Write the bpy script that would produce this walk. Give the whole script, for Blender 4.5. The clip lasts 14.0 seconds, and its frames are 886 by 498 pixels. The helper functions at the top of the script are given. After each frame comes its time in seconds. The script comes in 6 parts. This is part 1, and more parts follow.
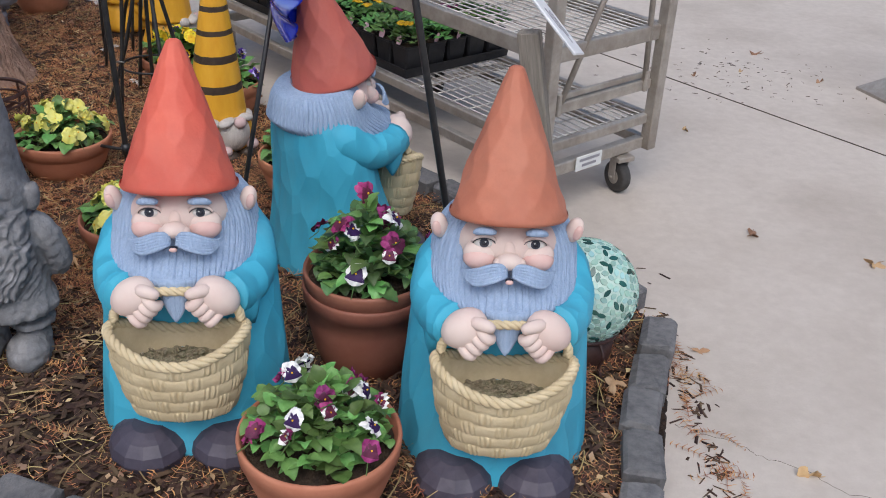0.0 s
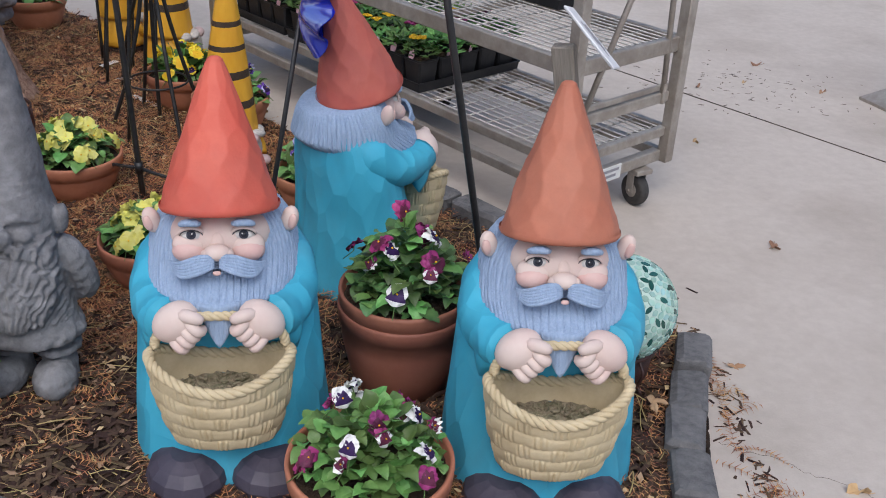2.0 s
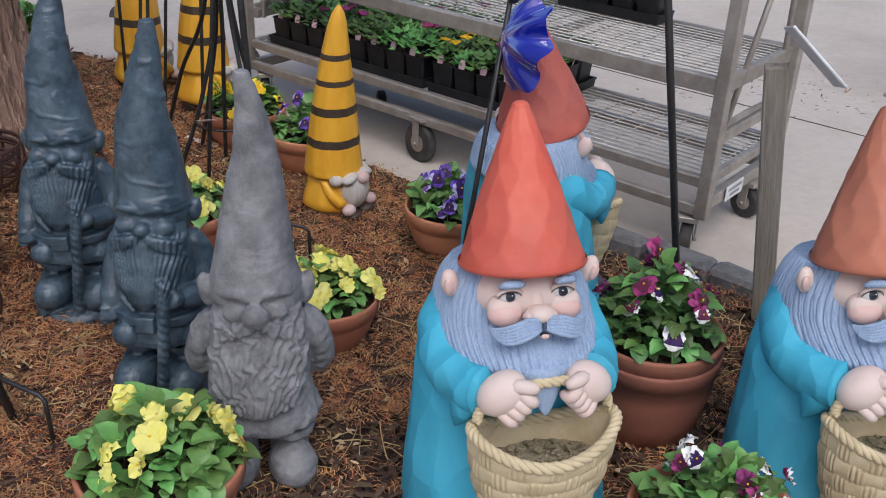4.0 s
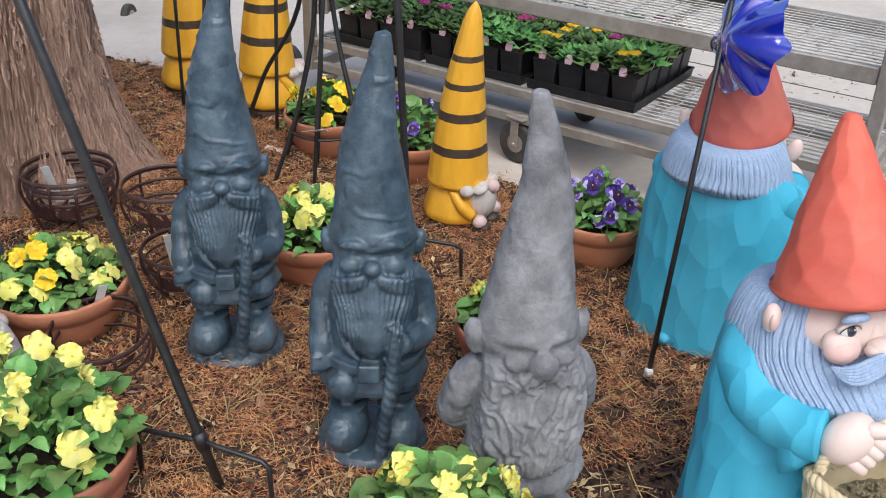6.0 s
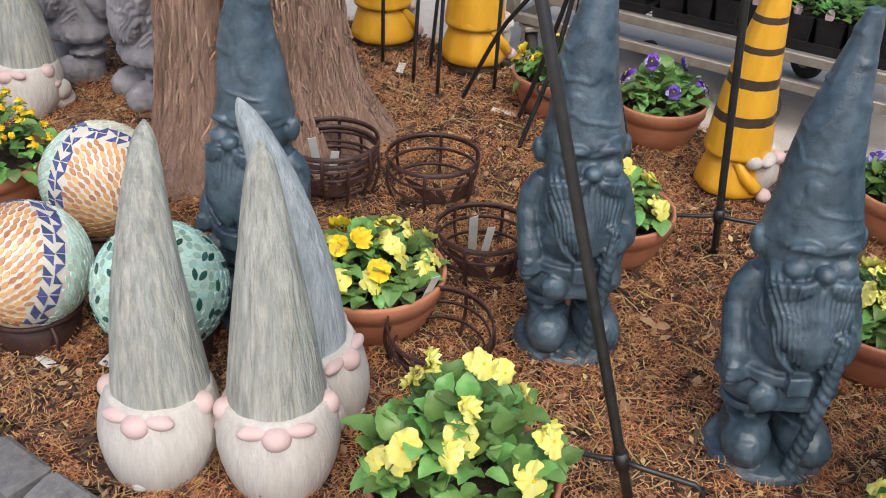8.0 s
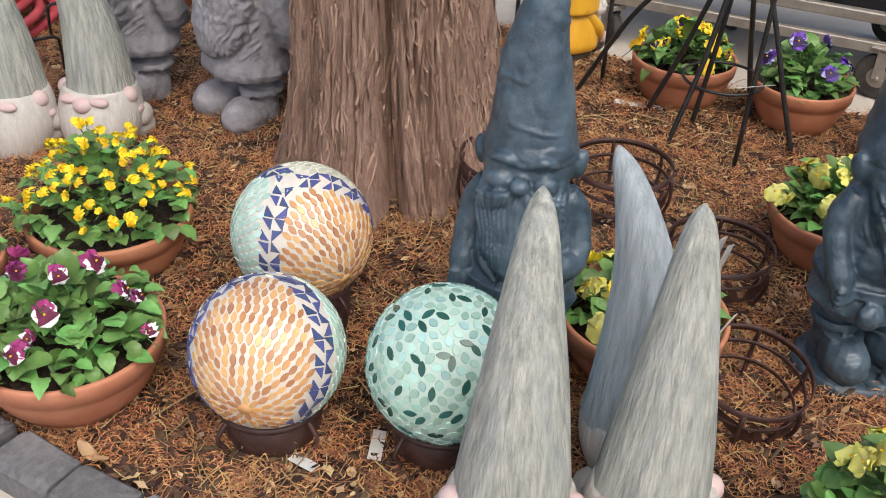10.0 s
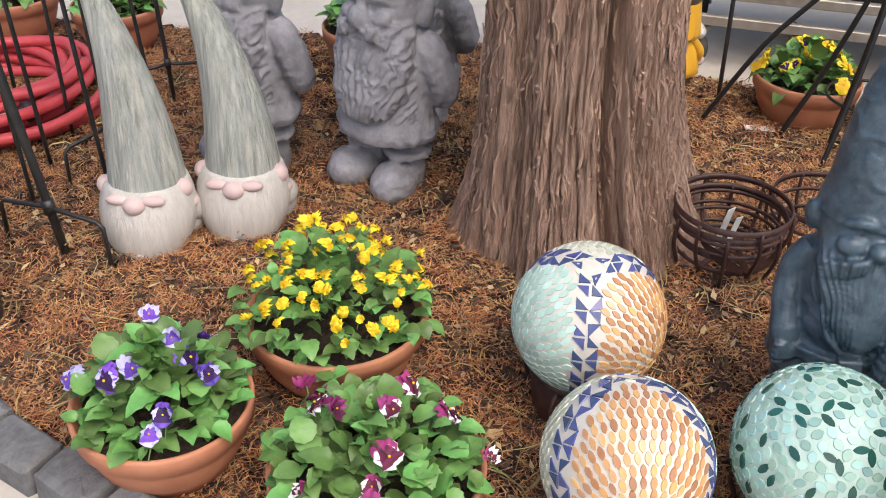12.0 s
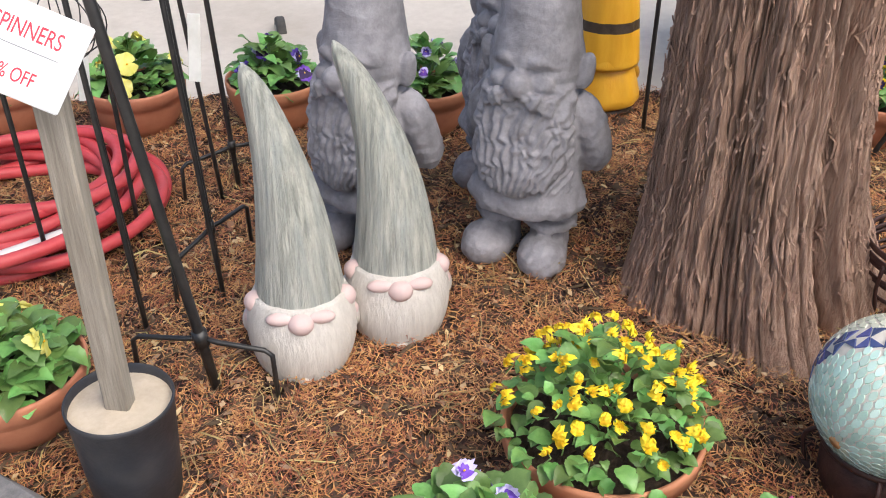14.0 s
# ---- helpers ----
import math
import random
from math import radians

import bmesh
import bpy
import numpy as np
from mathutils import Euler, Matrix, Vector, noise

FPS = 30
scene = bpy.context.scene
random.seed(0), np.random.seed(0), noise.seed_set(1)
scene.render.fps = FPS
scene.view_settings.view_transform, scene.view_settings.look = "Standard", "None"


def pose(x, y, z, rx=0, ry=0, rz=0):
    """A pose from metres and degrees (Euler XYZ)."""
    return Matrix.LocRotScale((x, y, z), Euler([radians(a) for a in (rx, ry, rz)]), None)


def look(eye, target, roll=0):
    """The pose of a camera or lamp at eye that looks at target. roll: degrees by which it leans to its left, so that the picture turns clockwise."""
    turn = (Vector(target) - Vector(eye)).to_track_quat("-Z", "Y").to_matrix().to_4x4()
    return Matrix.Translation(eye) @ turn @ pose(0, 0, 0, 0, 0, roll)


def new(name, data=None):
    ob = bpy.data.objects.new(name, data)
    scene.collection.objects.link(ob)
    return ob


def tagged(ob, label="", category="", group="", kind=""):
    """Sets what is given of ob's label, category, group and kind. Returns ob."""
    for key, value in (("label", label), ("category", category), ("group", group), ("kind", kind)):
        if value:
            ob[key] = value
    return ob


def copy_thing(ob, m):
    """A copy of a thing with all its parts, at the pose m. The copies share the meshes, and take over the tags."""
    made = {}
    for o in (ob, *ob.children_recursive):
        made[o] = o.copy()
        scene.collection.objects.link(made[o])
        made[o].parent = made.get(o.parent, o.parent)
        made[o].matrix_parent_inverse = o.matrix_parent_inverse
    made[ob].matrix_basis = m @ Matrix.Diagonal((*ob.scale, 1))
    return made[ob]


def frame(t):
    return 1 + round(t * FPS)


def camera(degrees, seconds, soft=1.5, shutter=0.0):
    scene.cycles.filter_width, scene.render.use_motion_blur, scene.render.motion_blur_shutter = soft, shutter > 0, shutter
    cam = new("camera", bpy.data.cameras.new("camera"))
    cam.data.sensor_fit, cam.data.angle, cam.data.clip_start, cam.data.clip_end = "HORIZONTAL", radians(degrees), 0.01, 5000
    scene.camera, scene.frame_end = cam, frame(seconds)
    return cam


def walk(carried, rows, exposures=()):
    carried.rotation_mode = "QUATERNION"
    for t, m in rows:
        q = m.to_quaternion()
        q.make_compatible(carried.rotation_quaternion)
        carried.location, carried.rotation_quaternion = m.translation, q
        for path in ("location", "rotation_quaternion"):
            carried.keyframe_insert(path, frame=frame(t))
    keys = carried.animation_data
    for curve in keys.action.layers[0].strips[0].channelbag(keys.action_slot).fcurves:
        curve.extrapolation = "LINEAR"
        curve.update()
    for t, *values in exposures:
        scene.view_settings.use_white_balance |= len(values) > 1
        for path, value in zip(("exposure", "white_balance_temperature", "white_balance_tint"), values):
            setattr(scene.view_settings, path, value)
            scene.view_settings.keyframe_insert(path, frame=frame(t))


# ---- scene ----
cam = camera(48.6, 14.0, soft=1.0)
METRES, EYE, TILT, LEAN, TURN = 4.6, 1.28, -29.0, -2.5, 0.0
ROWS = [
    (0.0, 0.0, 0.0, 0.0, 0.0, 0.0, -0.0),
    (0.5, -0.0044, -0.0007, -0.0003, -0.23, 0.18, 0.21),
    (1.0, -0.0074, -0.0013, -0.0008, -0.62, 0.35, 0.35),
    (1.5, -0.0148, -0.0014, -0.0013, -1.07, 0.47, 0.59),
    (2.0, -0.0289, 0.0089, 0.0035, -1.52, 0.64, 0.72),
    (2.5, -0.0549, 0.0298, 0.0153, -1.74, 0.88, 0.9),
    (3.0, -0.0895, 0.0383, 0.0199, -2.48, 1.07, 1.03),
    (3.2, -0.1123, 0.0376, 0.0187, -3.9, 0.99, 1.88),
    (5.3, -0.2661, 0.0842, 0.0512, -13.35, 0.32, 8.08),
    (5.5, -0.2768, 0.0887, 0.0509, -13.67, -0.15, 8.3),
    (6.0, -0.3023, 0.1125, 0.0621, -13.75, -1.0, 8.03),
    (6.5, -0.324, 0.1393, 0.0774, -13.13, -2.32, 7.42),
    (7.0, -0.3581, 0.1539, 0.0837, -13.08, -3.26, 6.95),
    (7.5, -0.4074, 0.1604, 0.0918, -13.25, -4.09, 7.52),
    (8.0, -0.4321, 0.1845, 0.1035, -13.38, -4.72, 7.95),
    (10.3, -0.5734, 0.2974, 0.1654, -22.55, -9.08, 12.33),
    (10.5, -0.5808, 0.3047, 0.1713, -22.7, -9.31, 12.66),
    (11.0, -0.6184, 0.3257, 0.1851, -26.62, -10.19, 14.77),
    (11.5, -0.6524, 0.3433, 0.2006, -29.56, -10.68, 16.63),
    (12.0, -0.6683, 0.3779, 0.2174, -30.0, -10.41, 16.76),
    (12.5, -0.6866, 0.4088, 0.2374, -30.43, -10.3, 16.65),
    (13.0, -0.7224, 0.4341, 0.2542, -36.33, -11.76, 18.98),
    (13.5, -0.7445, 0.4557, 0.2681, -40.79, -13.07, 20.98),
    (14.0, -0.7487, 0.4926, 0.2875, -41.27, -13.44, 21.49),
]
EXPOSURES = [(0.0, -0.06, 5980, 10), (3.0, -0.18, 5850, 11), (5.5, 0.20, 6080, 9), (6.5, 0.50, 5920, 6), (7.5, 0.52, 6300, 8), (8.0, 0.40, 6350, 8), (10.5, 0.46, 6450, 8), (11.0, 0.48, 6400, 9), (14.0, 0.76, 6400, 8)]
walk(cam, [(t, pose(0, 0, EYE, TILT, LEAN, TURN) @ pose(METRES * x, METRES * y, METRES * z, 90 + pitch, roll, yaw)) for t, x, y, z, yaw, pitch, roll in ROWS], EXPOSURES)

# ---------------------------------------------------------------- world, sun, exposure
world = bpy.data.worlds.new("world")
scene.world = world
world.use_nodes = True
wn = world.node_tree.nodes
sky = wn.new("ShaderNodeTexSky")
sky.sky_type = "NISHITA"
sky.sun_disc = False
sky.sun_elevation, sky.sun_rotation = radians(55), radians(200)
sky.air_density, sky.dust_density = 1.0, 4.0
world.node_tree.links.new(sky.outputs[0], wn["Background"].inputs[0])
wn["Background"].inputs[1].default_value = 0.15
sun = new("sun", bpy.data.lights.new("sun", "SUN"))
sun.data.energy, sun.data.angle, sun.data.color = 1.5, radians(40), (1.0, 0.94, 0.86)
sun.matrix_world = look((0.7, -1.9, 2.9), (0, 0, 0))


# ---------------------------------------------------------------- materials
def surface(name, c1, c2, scale=20, c3=None, scale3=4, amount3=0.5, rough=0.7, bump=0.3, bump_scale=60, metal=0.0,
            stretch=(1, 1, 1), rand=0.0, kind="noise", spec=0.4, depth=0.01, island=False):
    """A surface of two base colours in a fine grain, a third in broad stains (on the bronze: painted highlights), a
    fine relief, and a little play from piece to piece.
    """
    m = bpy.data.materials.new(name)
    m.use_nodes = True
    n, l = m.node_tree.nodes, m.node_tree.links
    b = n["Principled BSDF"]
    b.inputs["Metallic"].default_value = metal
    b.inputs["Specular IOR Level"].default_value = spec
    co = n.new("ShaderNodeTexCoord")
    mp = n.new("ShaderNodeMapping")
    mp.inputs["Scale"].default_value = stretch
    l.new(co.outputs["Object"], mp.inputs[0])
    info = n.new("ShaderNodeObjectInfo")
    shift = n.new("ShaderNodeVectorMath")
    shift.operation = "SCALE"
    shift.inputs[0].default_value = (13.1, 7.7, 5.3)
    l.new(info.outputs["Random"], shift.inputs["Scale"])
    l.new(shift.outputs[0], mp.inputs["Location"])

    def grain(s, detail=6):
        t = n.new("ShaderNodeTexNoise")
        t.inputs["Scale"].default_value, t.inputs["Detail"].default_value = s, detail
        t.inputs["Roughness"].default_value = 0.65
        l.new(mp.outputs[0], t.inputs["Vector"])
        return t.outputs["Fac"]

    def mix(fac, a, b2, mode="MIX"):
        x = n.new("ShaderNodeMix")
        x.data_type, x.blend_type = "RGBA", mode
        for sock, val in ((x.inputs[0], fac), (x.inputs[6], a), (x.inputs[7], b2)):
            if isinstance(val, (float, int)):
                sock.default_value = val
            elif isinstance(val, tuple):
                sock.default_value = (*val, 1)
            else:
                l.new(val, sock)
        return x.outputs[2]

    def ramp(v, lo, hi, top=1.0):
        r = n.new("ShaderNodeMapRange")
        r.inputs[1].default_value, r.inputs[2].default_value, r.inputs[4].default_value = lo, hi, top
        l.new(v, r.inputs[0])
        return r.outputs[0]

    col = mix(ramp(grain(scale), 0.35, 0.65), c1, c2)
    if c3:
        col = mix(ramp(grain(scale3, 8), 0.45, 0.68, amount3), col, c3)
    if rand:
        src = info.outputs["Random"]
        if island:
            src = n.new("ShaderNodeNewGeometry").outputs["Random Per Island"]
        hsv = n.new("ShaderNodeHueSaturation")
        l.new(ramp2(n, l, src, 1 - rand, 1 + rand), hsv.inputs["Value"])
        l.new(ramp2(n, l, src, 0.5 - rand * 0.05, 0.5 + rand * 0.05), hsv.inputs["Hue"])
        l.new(col, hsv.inputs["Color"])
        col = hsv.outputs[0]
    l.new(col, b.inputs["Base Color"])
    l.new(ramp2(n, l, grain(scale * 0.7), max(0.03, rough - 0.12), min(1, rough + 0.12)), b.inputs["Roughness"])
    if bump:
        bp = n.new("ShaderNodeBump")
        bp.inputs["Strength"].default_value, bp.inputs["Distance"].default_value = bump, depth
        if kind == "cells":
            v = n.new("ShaderNodeTexVoronoi")
            v.inputs["Scale"].default_value = bump_scale
            l.new(mp.outputs[0], v.inputs["Vector"])
            l.new(v.outputs["Distance"], bp.inputs["Height"])
        else:
            l.new(grain(bump_scale, 5), bp.inputs["Height"])
        l.new(bp.outputs[0], b.inputs["Normal"])
    return m


def ramp2(n, l, v, lo, hi):
    r = n.new("ShaderNodeMapRange")
    r.inputs[3].default_value, r.inputs[4].default_value = lo, hi
    l.new(v, r.inputs[0])
    return r.outputs[0]


HAT_RED = surface("hat_red", (0.57, 0.088, 0.055), (0.65, 0.135, 0.085), 9, (0.47, 0.12, 0.085), 5, 0.5, 0.55, 0.25, 60, depth=0.004)
HAT_ORANGE = surface("hat_orange", (0.43, 0.14, 0.080), (0.50, 0.185, 0.11), 9, (0.33, 0.135, 0.085), 6, 0.6, 0.6, 0.25, 60, depth=0.004)
HAT_DULL = surface("hat_dull_red", (0.46, 0.10, 0.075), (0.52, 0.14, 0.10), 9, (0.38, 0.12, 0.1), 5, 0.5, 0.6, 0.25, 60, depth=0.004)
ROBE = surface("robe_blue", (0.060, 0.37, 0.53), (0.078, 0.43, 0.59), 7, (0.085, 0.28, 0.38), 5, 0.6, 0.6, 0.8, 21, kind="cells", depth=0.014, stretch=(1, 1, 0.5), spec=0.3)
BEARD = surface("beard_blue", (0.30, 0.40, 0.56), (0.37, 0.47, 0.63), 60, (0.22, 0.29, 0.41), 22, 0.4, 0.65, 0.6, 60, stretch=(4, 4, 0.5), depth=0.006, spec=0.2)
SKIN = surface("painted_skin", (0.64, 0.52, 0.46), (0.69, 0.57, 0.51), 12, (0.63, 0.41, 0.375), 9, 0.5, 0.6, 0.2, 40, depth=0.003, spec=0.22)
BLUSH = surface("painted_blush", (0.63, 0.40, 0.36), (0.66, 0.47, 0.42), 25, None, rough=0.55, bump=0.1)
EYE_WHITE = surface("eye_white", (0.60, 0.58, 0.55), (0.66, 0.64, 0.60), 20, rough=0.4, bump=0)
EYE_DARK = surface("eye_dark", (0.012, 0.013, 0.02), (0.02, 0.022, 0.035), 20, rough=0.3, bump=0)
IRIS = surface("eye_iris", (0.035, 0.040, 0.055), (0.055, 0.06, 0.08), 20, rough=0.3, bump=0)
SHOE = surface("shoe_dark", (0.055, 0.048, 0.07), (0.085, 0.075, 0.10), 20, (0.03, 0.028, 0.04), 8, 0.5, 0.5, 0.4, 30, kind="cells", depth=0.006)
WICKER = surface("basket_cream", (0.56, 0.46, 0.28), (0.63, 0.53, 0.34), 25, (0.38, 0.29, 0.16), 14, 0.5, 0.65, 0.35, 80, depth=0.003)
DEBRIS = surface("basket_litter", (0.26, 0.21, 0.14), (0.44, 0.38, 0.27), 110, (0.16, 0.22, 0.09), 60, 0.4, 0.9, 1.0, 160, depth=0.01)
STONE = surface("statue_grey", (0.17, 0.17, 0.176), (0.27, 0.27, 0.28), 28, (0.085, 0.085, 0.092), 13, 0.8, 0.8, 0.6, 90, depth=0.006)
STONE_PALE = surface("statue_pale_grey", (0.22, 0.212, 0.232), (0.33, 0.32, 0.345), 30, (0.12, 0.115, 0.125), 12, 0.7, 0.85, 0.5, 90, depth=0.006)
# bronze: the pale blue third colour paints highlights on in patches
BRONZE = surface("statue_blue_bronze", (0.022, 0.040, 0.058), (0.056, 0.088, 0.116), 34, (0.14, 0.195, 0.24), 15, 0.5, 0.34, 0.5, 90, spec=0.6, depth=0.004)
DRIFT = surface("hat_driftwood", (0.27, 0.28, 0.25), (0.56, 0.56, 0.50), 11, (0.38, 0.42, 0.42), 5, 0.5, 0.7, 1.0, 16, stretch=(9, 9, 0.30), depth=0.012)
DRIFT_BLUE = surface("hat_driftwood_blue", (0.30, 0.34, 0.36), (0.54, 0.59, 0.62), 13, (0.38, 0.45, 0.50), 6, 0.5, 0.7, 1.0, 22, stretch=(7, 7, 0.5), depth=0.01)
CREAM = surface("beard_cream", (0.50, 0.468, 0.43), (0.575, 0.542, 0.50), 40, (0.42, 0.385, 0.35), 12, 0.5, 0.6, 0.6, 40, stretch=(4, 4, 0.4), depth=0.006)
PINK = surface("nose_pink", (0.55, 0.40, 0.385), (0.60, 0.46, 0.44), 20, (0.48, 0.36, 0.345), 12, 0.5, 0.6, 0.3, 60, depth=0.003)
BEE = surface("bee_yellow", (0.72, 0.36, 0.025), (0.78, 0.43, 0.04), 14, (0.62, 0.28, 0.02), 6, 0.5, 0.35, 0.3, 30, depth=0.004, stretch=(2, 2, 0.6))
BEE_BLACK = surface("bee_stripe", (0.045, 0.030, 0.022), (0.07, 0.05, 0.035), 30, rough=0.4, bump=0.3)
TERRA = surface("terracotta", (0.44, 0.17, 0.095), (0.50, 0.21, 0.12), 22, (0.36, 0.13, 0.08), 5, 0.55, 0.62, 0.2, 90, rand=0.12, depth=0.003)
TERRA_DARK = surface("terracotta_brown", (0.27, 0.105, 0.065), (0.32, 0.13, 0.08), 22, (0.20, 0.08, 0.055), 5, 0.55, 0.6, 0.2, 90, rand=0.1, depth=0.003)
SOIL = surface("potting_soil", (0.030, 0.020, 0.014), (0.075, 0.048, 0.03), 70, (0.12, 0.08, 0.05), 40, 0.4, 0.95, 1.0, 120, depth=0.012)
LEAF = surface("leaf_green", (0.100, 0.215, 0.050), (0.155, 0.29, 0.080), 40, (0.23, 0.36, 0.115), 16, 0.5, 0.38, 0.35, 90, rand=0.5, depth=0.003)
LEAF_DARK = surface("leaf_dark_green", (0.060, 0.125, 0.038), (0.095, 0.175, 0.055), 40, (0.13, 0.22, 0.075), 16, 0.5, 0.45, 0.35, 90, rand=0.45, depth=0.003)
STEM = surface("stem_green", (0.10, 0.18, 0.05), (0.14, 0.22, 0.07), 40, rough=0.5, bump=0)
PALE_YELLOW = surface("petal_pale_yellow", (0.72, 0.68, 0.13), (0.76, 0.73, 0.26), 40, (0.74, 0.63, 0.06), 30, 0.4, 0.6, 0.15, 90, rand=0.1, depth=0.002)
YELLOW = surface("petal_yellow", (0.82, 0.62, 0.02), (0.86, 0.68, 0.04), 40, (0.85, 0.50, 0.015), 30, 0.4, 0.6, 0.15, 90, rand=0.1, depth=0.002)
GOLD = surface("petal_gold", (0.84, 0.45, 0.01), (0.85, 0.55, 0.015), 60, rough=0.6, bump=0)
MAGENTA = surface("petal_magenta", (0.26, 0.025, 0.13), (0.36, 0.05, 0.20), 50, (0.16, 0.012, 0.08), 30, 0.6, 0.6, 0.15, 90, rand=0.3, depth=0.002)
MAROON = surface("petal_maroon", (0.075, 0.010, 0.035), (0.14, 0.018, 0.06), 50, rough=0.6, bump=0, rand=0.3)
VIOLET = surface("petal_violet", (0.105, 0.040, 0.36), (0.17, 0.08, 0.46), 50, (0.05, 0.015, 0.20), 30, 0.5, 0.6, 0.15, 90, rand=0.25, depth=0.002)
LILAC = surface("petal_lilac", (0.44, 0.40, 0.68), (0.55, 0.52, 0.76), 50, rough=0.6, bump=0, rand=0.15)
WHITE_PETAL = surface("petal_white", (0.76, 0.76, 0.74), (0.82, 0.82, 0.78), 50, rough=0.6, bump=0)
INK = surface("petal_blotch", (0.025, 0.008, 0.06), (0.04, 0.012, 0.09), 60, rough=0.6, bump=0)
CONCRETE = surface("concrete", (0.495, 0.438, 0.380), (0.545, 0.487, 0.425), 30, (0.37, 0.318, 0.265), 1.4, 0.75, 0.85, 0.25, 160, depth=0.004)
MULCH = surface("mulch_bed", (0.018, 0.011, 0.008), (0.050, 0.028, 0.017), 55, (0.075, 0.040, 0.022), 6, 0.5, 0.95, 1.0, 110, depth=0.02)
CHIP = surface("mulch_chip", (0.046, 0.027, 0.018), (0.100, 0.056, 0.036), 60, (0.038, 0.022, 0.016), 30, 0.55, 0.9, 0.4, 150, rand=0.65, island=True, depth=0.003)
NEEDLE = surface("dry_frond", (0.33, 0.128, 0.055), (0.45, 0.20, 0.092), 30, (0.37, 0.24, 0.12), 9, 0.6, 0.85, 0.2, 150, rand=0.5, island=True, depth=0.002)
STRAW = surface("dry_grass", (0.30, 0.21, 0.095), (0.40, 0.29, 0.135), 30, (0.22, 0.20, 0.07), 9, 0.5, 0.85, 0.2, 150, rand=0.4, island=True, depth=0.002)
DRY_LEAF = surface("dead_leaf", (0.36, 0.21, 0.11), (0.45, 0.29, 0.17), 30, (0.25, 0.14, 0.08), 12, 0.5, 0.8, 0.4, 90, rand=0.35, depth=0.004)
DRY_LEAF_BITS = surface("leaf_flakes", (0.38, 0.25, 0.14), (0.50, 0.36, 0.22), 40, (0.30, 0.16, 0.08), 20, 0.4, 0.85, 0.2, 150, rand=0.5, island=True, depth=0.002)
PAVER = surface("paver_grey", (0.105, 0.104, 0.107), (0.175, 0.170, 0.17), 45, (0.25, 0.243, 0.24), 9, 0.5, 0.9, 0.7, 120, rand=0.15, depth=0.006)
BARK = surface("bark", (0.36, 0.215, 0.155), (0.48, 0.325, 0.25), 24, (0.21, 0.115, 0.08), 10, 0.5, 0.9, 0.9, 46, stretch=(5, 5, 0.62), depth=0.020)
BARK_STRIP = surface("bark_strip", (0.35, 0.21, 0.15), (0.46, 0.31, 0.24), 30, (0.25, 0.145, 0.10), 9, 0.5, 0.9, 0.8, 60, stretch=(4, 4, 0.6), rand=0.14, island=True, depth=0.008)
BLACK_METAL = surface("black_metal", (0.012, 0.012, 0.013), (0.022, 0.021, 0.021), 40, (0.05, 0.045, 0.04), 20, 0.25, 0.4, 0.2, 150, spec=0.5, depth=0.002)
RUST = surface("brown_metal", (0.030, 0.014, 0.013), (0.062, 0.027, 0.023), 40, (0.10, 0.05, 0.035), 15, 0.45, 0.5, 0.4, 110, depth=0.003)
STEEL = surface("galvanised_steel", (0.37, 0.335, 0.29), (0.48, 0.44, 0.39), 25, (0.24, 0.20, 0.165), 6, 0.65, 0.5, 0.25, 90, metal=0.55, depth=0.003)
WIRE = surface("galvanised_wire", (0.50, 0.48, 0.45), (0.60, 0.58, 0.55), 25, (0.33, 0.29, 0.25), 9, 0.5, 0.45, 0.1, 90, metal=0.5, depth=0.002)
RUBBER = surface("wheel_rubber", (0.035, 0.033, 0.032), (0.06, 0.056, 0.053), 40, (0.14, 0.12, 0.10), 14, 0.4, 0.8, 0.3, 90, depth=0.003)
PLASTIC = surface("black_plastic", (0.012, 0.012, 0.014), (0.02, 0.02, 0.022), 30, (0.06, 0.055, 0.05), 12, 0.25, 0.45, 0.1, 60)
BUCKET = surface("bucket_plastic", (0.020, 0.022, 0.028), (0.032, 0.034, 0.042), 20, (0.10, 0.09, 0.08), 8, 0.3, 0.5, 0.15, 60)
SAND = surface("bucket_cement", (0.46, 0.38, 0.29), (0.54, 0.46, 0.36), 40, (0.36, 0.30, 0.23), 9, 0.5, 0.9, 0.4, 130, depth=0.004)
WOOD = surface("weathered_wood", (0.24, 0.21, 0.17), (0.36, 0.32, 0.27), 14, (0.15, 0.125, 0.10), 8, 0.6, 0.85, 0.7, 26, stretch=(9, 9, 0.5), depth=0.005)
CARD = surface("white_card", (0.74, 0.74, 0.75), (0.79, 0.79, 0.80), 12, rough=0.4, bump=0)
TAG = surface("plant_tag", (0.66, 0.66, 0.64), (0.74, 0.74, 0.72), 20, (0.5, 0.48, 0.44), 30, 0.4, rough=0.5, bump=0)
TAG_PINK = surface("pink_tag", (0.74, 0.42, 0.50), (0.78, 0.55, 0.60), 40, rough=0.5, bump=0)
SIGN_RED = surface("sign_red_ink", (0.55, 0.03, 0.06), (0.60, 0.05, 0.08), 20, rough=0.6, bump=0)
INK_GREY = surface("printed_grey", (0.25, 0.24, 0.26), (0.30, 0.29, 0.31), 20, rough=0.6, bump=0)
HOSE = surface("hose_red", (0.48, 0.045, 0.055), (0.55, 0.07, 0.08), 14, (0.40, 0.09, 0.09), 6, 0.5, 0.45, 0.15, 60)
HOSE_GREY = surface("hose_sleeve", (0.60, 0.56, 0.55), (0.68, 0.64, 0.63), 20, rough=0.4, bump=0.1)
